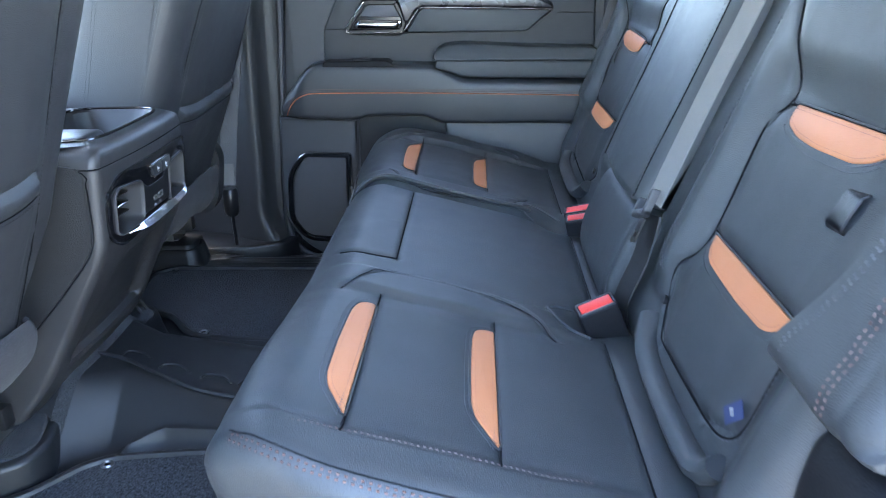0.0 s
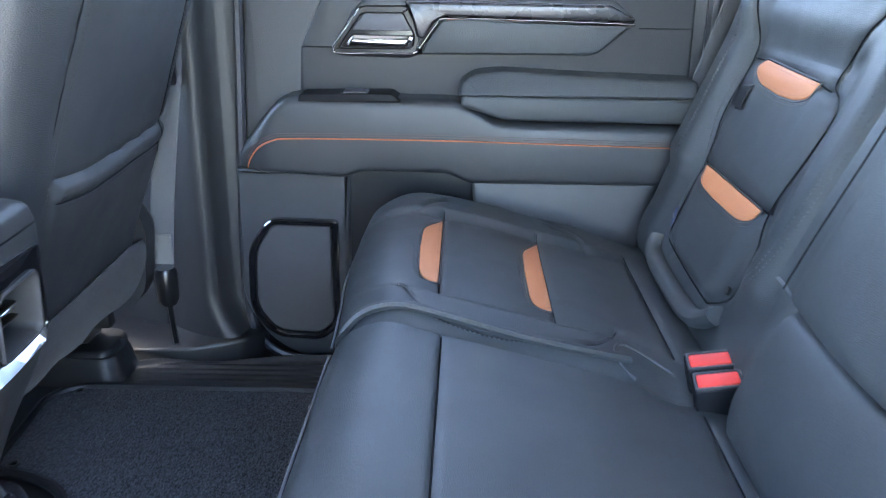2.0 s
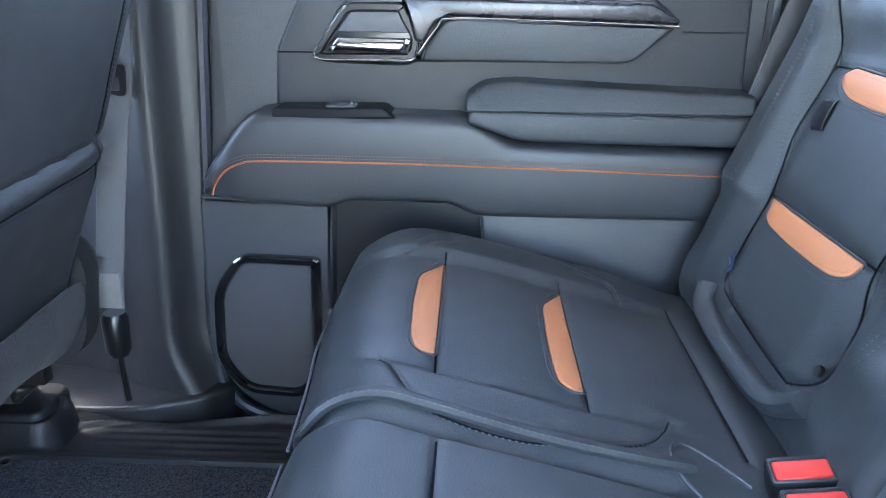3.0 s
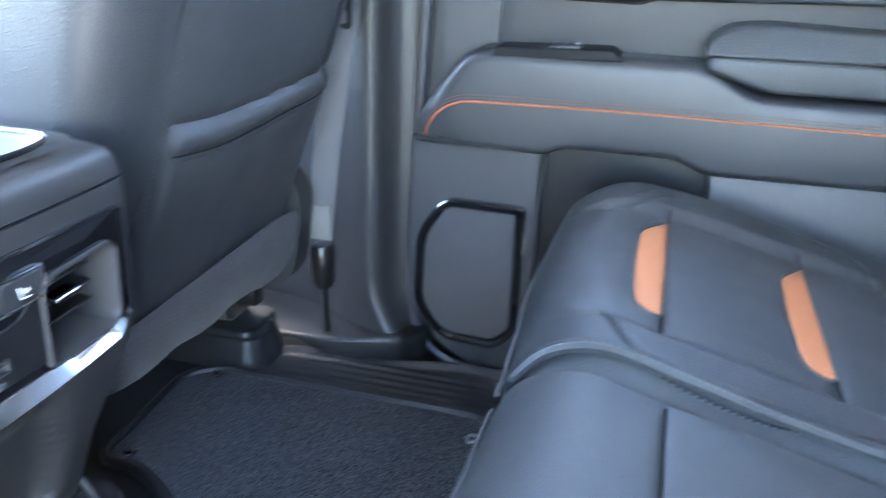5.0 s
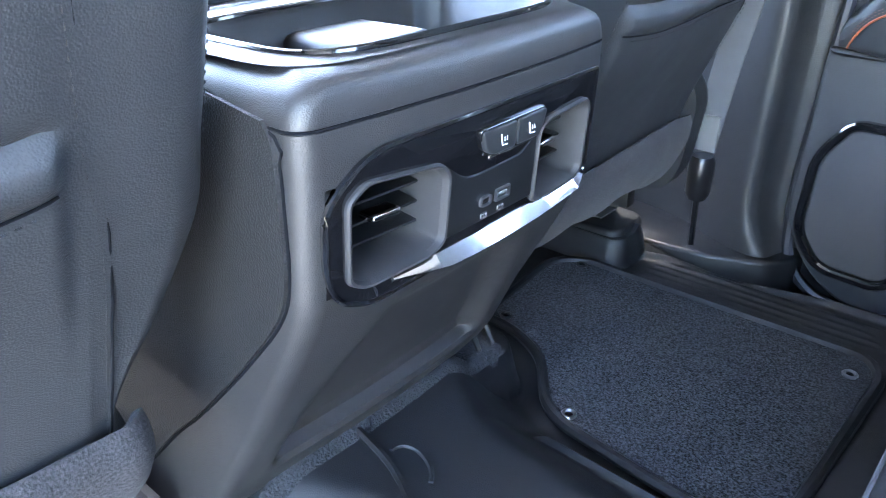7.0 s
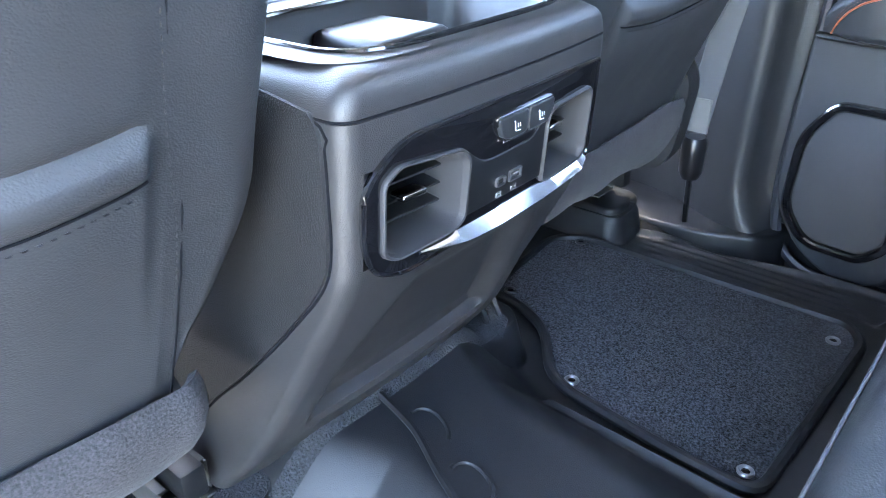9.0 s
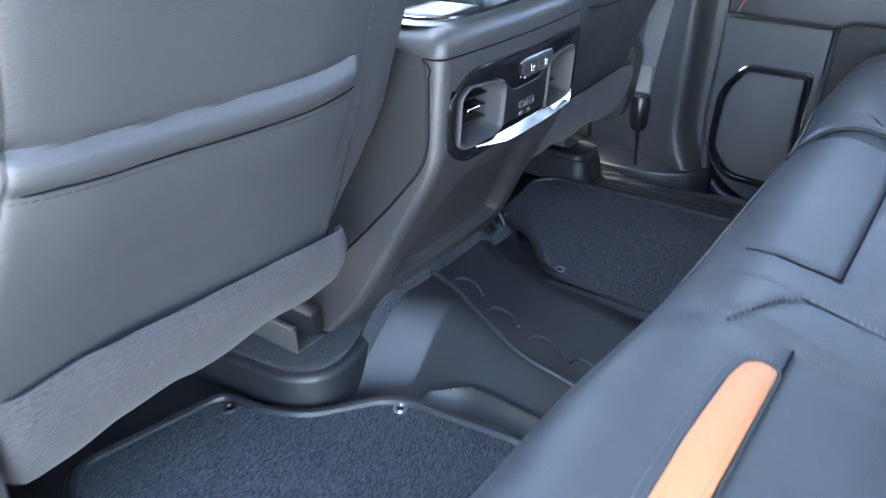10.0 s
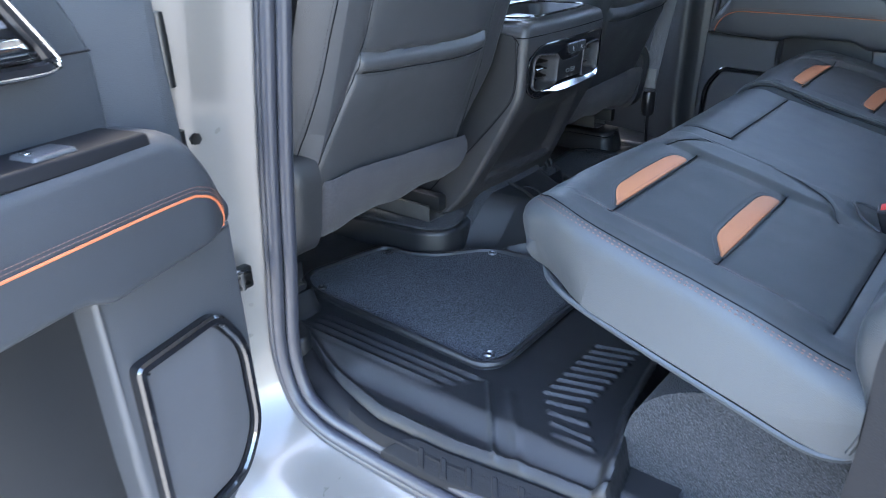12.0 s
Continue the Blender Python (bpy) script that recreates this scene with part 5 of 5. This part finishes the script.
# parting rib on the tunnel with half-moon marks
q = smooth_line([(-.672, -.030), (-.61, -.040), (-.55, -.066), (-.48, -.086), (-.41, -.090), (-.34, -.088), (-.28, -.084)], .01)
rib = [Vector((p.x, p.y, floor_z(p.x, p.y) + .0035)) for p in [Vector((a[0], a[1])) for a in q]]
part("parting_rib", tube(rib, .0042, 6), RUBBER, liner)
for cx, cy in ((-.60, -.028), (-.525, -.052), (-.45, -.064), (-.385, -.066)):
    arc = [Vector((cx + .026 * math.cos(a) - .008 * math.sin(a), cy + .022 * math.sin(a), 0)) for a in np.linspace(.15, math.pi - .15, 14)]
    part("half_moon_rib", tube([Vector((p.x, p.y, floor_z(p.x, p.y) + .0012)) for p in arc], .0026, 6), RUBBER, liner)
# carpeted seat rail feet
for s in (-1, 1):
    MIRROR[0] = s
    if s < 0:
        plan = rounded([(-.98, .325), (-.83, .318), (-.705, .302), (-.666, .272), (-.655, .232), (-.668, .18), (-.70, .11), (-.73, .05), (-.98, .05)], [.01, .05, .04, .03, .03, .04, .04, .02, .01], 6)
        part("rail_foot", slab(plan, -.03, .046, .010, FLAT, 5), RUBBER, liner, "moulded rubber step round the seat rail foot")
        part("rail_carpet", slab(inset(plan, .015), .03, .0515, .006, FLAT, 4), BASECARPET, liner, "dark carpet over the seat rail foot")
    bm = slab(rounded([(-.98, .610), (-.745, .605), (-.732, .62), (-.732, .69), (-.75, .705), (-.98, .705)], .012), .01, .048, .008, FLAT)
    part("rail_cover", bm, SMOOTH, liner, "black plastic cover of the seat rail foot")
MIRROR[0] = 1.0
inner_r, outer_r = con_ring(.085, -.002)[1:-1], con_ring(.085, -.020)[1:-1]
pts = []
for (a, b), (c, d) in zip(inner_r, outer_r):
    pts += [(a, b, floor_z(a, b) + .010), (.5 * (a + c), .5 * (b + d), floor_z(.5 * (a + c), .5 * (b + d)) + .008), (c, d, floor_z(c, d) - .001)]
bm = mesh(pts, [(k * 3 + e, k * 3 + e + 1, k * 3 + e + 4, k * 3 + e + 3) for k in range(len(inner_r) - 1) for e in range(2)])
bmesh.ops.recalc_face_normals(bm, faces=bm.faces)
part("console_carpet", bm, BASECARPET, liner, "dark carpet edge round the console foot")
# latch hook beside the console's far foot
th = thing("floor_latch", "black wire latch on a carpeted foot beside the console", "latch", (-.69, .19, .06))
part("foot", slab(rounded([(-.76, .165), (-.68, .155), (-.660, .185), (-.675, .225), (-.76, .235)], .018), .02, .058, .010, FLAT), BASECARPET, th, "grey carpeted foot")
part("hook", tube(smooth_line([(-.735, .180, .060), (-.728, .180, .105), (-.70, .183, .090), (-.685, .185, .060)], .006), .004, 6), SMOOTH, th)
part("hook", tube(smooth_line([(-.735, .210, .060), (-.728, .210, .100), (-.70, .210, .086), (-.685, .210, .060)], .006), .004, 6), SMOOTH, th)

# ---- pillars, sills and seals ----
for s, nm in ((1, "pillar_far"), (-1, "pillar_near")):
    MIRROR[0] = s
    pts = []
    zz = np.linspace(-.03, 1.16, 60)
    sec = [(-.95, .845), (-.80, .830), (-.72, .810), (-.67, .790), (-.635, .772), (-.610, .759), (-.592, .752), (-.578, .7535), (-.570, .762), (-.560, .785), (-.545, .800), (-.527, .806), (-.522, .84), (-.95, .86)]
    sec = sec if s > 0 else sec[:10]
    sec2 = smooth_line([(a, b, 0) for a, b in sec], .008)
    k = len(sec2)
    for z in zz:
        fl = smoothstep(.13, -.03, z)
        for p in sec2:
            w = smoothstep(-.66, -.56, p.x) * smoothstep(-.515, -.55, p.x)
            pts.append((p.x + .032 * (z - .3) + .055 * fl * fl * w * (s > 0) - (.085 if s < 0 else 0), p.y - .014 * fl * smoothstep(.80, .76, p.y), z))
    bm = mesh(pts, [(i * k + j, i * k + j + 1, (i + 1) * k + j + 1, (i + 1) * k + j) for i in range(len(zz) - 1) for j in range(k - 1)])
    bmesh.ops.recalc_face_normals(bm, faces=bm.faces)
    prop(nm, "dark grey plastic trim of the door pillar", "pillar", bm, PILLAR, kind="structure")
    # sill trim
    sp = [(-.95, .03), (-.74, .028), (-.70, .022), (-.60, -.008), (-.50, -.020), (-.35, -.024), (.45, -.024)]
    sl = smooth_line([(a, b, 0) for a, b in sp], .02)
    pts, k = [], 8
    for p in sl:
        e = interp(p.x, LINER_EDGE)
        rise = p.y + .024
        pts += [(p.x, y, z + rise) for y, z in ((e - .05, -.075), (e - .010, -.055), (e + .002, -.047), (e + .010, -.046), (e + .022, -.052), (max(e + .03, .776), -.078), (max(e + .034, .787), -.098), (max(e + .036, .790), -.125))]
    bm = mesh(pts, [(i * k + j, i * k + j + 1, (i + 1) * k + j + 1, (i + 1) * k + j) for i in range(len(sl) - 1) for j in range(k - 1)])
    bmesh.ops.recalc_face_normals(bm, faces=bm.faces)
    sill = thing("sill_trim", "black plastic door sill scuff plate", "sill trim", (-.3, .77, -.06))
    part("plate", bm, SILLP, sill)
    put = lambda u, v, d: Vector((u, interp(u, LINER_EDGE) + .012 + v, -.0475 + d - v * .95))
    scuff = part("scuff_plate", slab([p.xy for p in poly_line([(-.360, .004, 0), (-.335, -.004, 0), (.36, -.004, 0), (.36, .026, 0), (-.385, .026, 0), (-.360, .004, 0)], .02)[:-1]], -.01, .0030, .002, put, 3), SILLP, sill, "raised scuff plate")
    for i in range(14):
        x = -.325 + i * .042
        part("tread_rib", slab(rounded([(x, .004), (x + .010, .004), (x + .024, .024), (x + .012, .024)], .002), 0, .0065, .002, put), SILLP, scuff)
MIRROR[0] = 1.0

SEALP = smooth_line([(-.46, 1.10, 0), (-.50, .80, 0), (-.531, .594, 0), (-.565, .38, 0), (-.588, .19, 0), (-.604, .06, 0), (-.600, -.01, 0), (-.575, -.065, 0), (-.525, -.090, 0), (-.46, -.097, 0), (-.30, -.098, 0), (.10, -.098, 0), (.48, -.098, 0)], .015)


def swept(sec, yofs=0):
    """Sweeps a section (offset outwards from the opening, y) along the door opening."""
    pts, k = [], len(sec)
    for i, p in enumerate(SEALP):
        d = (SEALP[min(i + 1, len(SEALP) - 1)] - SEALP[max(i - 1, 0)]).normalized()
        nrm = Vector((d.y, -d.x, 0))
        for o, y in sec:
            pts.append((p.x + nrm.x * o, y, p.y + nrm.y * o))
    bm = mesh(pts, [(i * k + j, i * k + j + 1, (i + 1) * k + j + 1, (i + 1) * k + j) for i in range(len(SEALP) - 1) for j in range(k - 1)])
    bmesh.ops.recalc_face_normals(bm, faces=bm.faces)
    return bm


door_frame = prop("door_frame", "champagne painted door jamb and rocker", "door frame",
     swept([(.0, -.765), (.018, -.775), (.026, -.786), (.034, -.80), (.043, -.82), (.052, -.845), (.060, -.87), (.068, -.893), (.078, -.907), (.088, -.93), (.095, -.955), (.11, -.965), (.16, -.97), (.30, -.96)]), PAINT, kind="structure")
seal = thing("door_seal", "ribbed black rubber door seal round the opening", "door seal", (-.58, -.785, .2))
for o, y, r in ((-.018, -.775, .011), (.000, -.788, .012), (.016, -.786, .010)):
    path = []
    for i, p in enumerate(SEALP):
        d = (SEALP[min(i + 1, len(SEALP) - 1)] - SEALP[max(i - 1, 0)]).normalized()
        path.append(Vector((p.x + d.y * o, y, p.y - d.x * o)))
    part("seal_lip", tube(path, r, 10, up=(0, 1, 0)), SEAL, seal)
# ledges where the pillar trims meet the floor
for s, nm in ((1, "kick_ledge_far"), (-1, "kick_ledge_near")):
    MIRROR[0] = s
    far = [(-1.0, .695), (-.70, .690), (-.62, .700), (-.53, .735), (-.50, .775), (-.50, .84), (-1.0, .84)]
    near = [(-1.0, .680), (-.72, .672), (-.66, .680), (-.635, .700), (-.63, .720), (-.65, .735), (-1.0, .735)]
    plan = rounded(far if s > 0 else near, [.01, .02, .03, .02, .01, .01, .01], 5)
    prop(nm, "black moulded ledge at the foot of the pillar", "trim", slab(plan, -.12, .008, .008, FLAT, 4), SMOOTH, kind="structure")
MIRROR[0] = 1.0
# far seal, a dark line beside the closed door
bm = tube(smooth_line([(-.468, .795, 1.1), (-.488, .790, .70), (-.510, .790, .38), (-.528, .790, .10), (-.505, .790, -.02), (-.42, .790, -.065), (-.25, .790, -.07)], .02), .009, 8)
prop("door_seal_far", "black rubber seal beside the closed door", "door seal", bm, SEAL)
prop("rear_weatherstrip", "black rubber seal behind the closed door", "door seal", tube([(.325, .79, .0), (.325, .79, 1.1)], .012, 8), SEAL)

# striker pin and hinges on the near jamb
th = thing("door_check", "folded metal door check link on the painted jamb", "door check", (-.60, -.86, .2))
part("bracket", slab(rect(-.852, -.826, .170, .206, .005), -.612, -.598, .003, lambda u, v, d: Vector((d, u, v))), STEEL, th, "dark steel base plate")
arm = [Vector((-.597, -.842, .186)), Vector((-.596, -.858, .190)), Vector((-.597, -.875, .184)), Vector((-.600, -.900, .166)), Vector((-.604, -.935, .140))]
part("link", strap(smooth_line(arm, .006), [.020] * len(smooth_line(arm, .006)), .007, (0, .35, .94)), CAPB, th, "black rubber-coated arm")
for dz in (-.008, .010):
    part("fork", box((-.602, -.866, .188 + dz - .003), (-.588, -.834, .188 + dz + .003), .002), STEEL, th, "bent steel fork")
part("pin", tube([(-.592, -.852, .176), (-.592, -.852, .204)], .0055, 10), RAIL, th)
for z in (.385, .540):
    leaf = slab(rect(-.905, -.850, z - .050, z + .050, .008), -.640, -.626, .003, lambda u, v, d: Vector((d, u, v)))
    th = part("hinge_leaf", leaf, STEEL, door_frame, "dark bolted door hinge")
    part("hinge_arm", box((-.634, -.935, z - .040), (-.612, -.893, z + .040), .006), CAPB, th)
    part("knuckle", tube([(-.612, -.902, z - .048), (-.612, -.902, z + .048)], .010, 12), STEEL, th)
    for dz in (-.028, .028):
        part("bolt", tube([(-.628, -.870, z + dz), (-.618, -.870, z + dz)], .009, 6), STEEL, th, smooth=False)

# ---- far front seat belt on the pillar ----
th = thing("front_seat_belt", "grey front seat belt anchored at the pillar foot", "seat belt", (-.655, .725, .0))
part("webbing", strap(smooth_line([(-.60, .742, .62), (-.604, .735, .53), (-.612, .722, .47), (-.636, .716, .33), (-.655, .714, .20), (-.657, .714, .183)], .02), .042, .0018, (1, .1, .12)), BELT2, th)
part("stitched_end", strap([(-.6575, .7125, .235), (-.6575, .7115, .205), (-.658, .7115, .178)], .047, .004, (1, 0, .08)), WEBBING, th, "sewn webbing end")
part("pretensioner_cap", tube([(-.655, .716, .168), (-.655, .716, .160), (-.656, .716, .105), (-.656, .716, .094)], [.017, .021, .020, .015], 14), CAPB, th, "black plastic sleeve")
part("cable", tube(smooth_line([(-.656, .716, .098), (-.656, .718, .05), (-.655, .722, -.01)], .01), .0050, 8), CAPB, th)
part("guide", slab_holes(rect(-.627, -.592, .503, .548, .008), [rect(-.620, -.600, .511, .530, .003)], .752, .728, lambda u, v, d: Vector((u, d, v))), CAPB, th, "black belt guide", smooth=False)
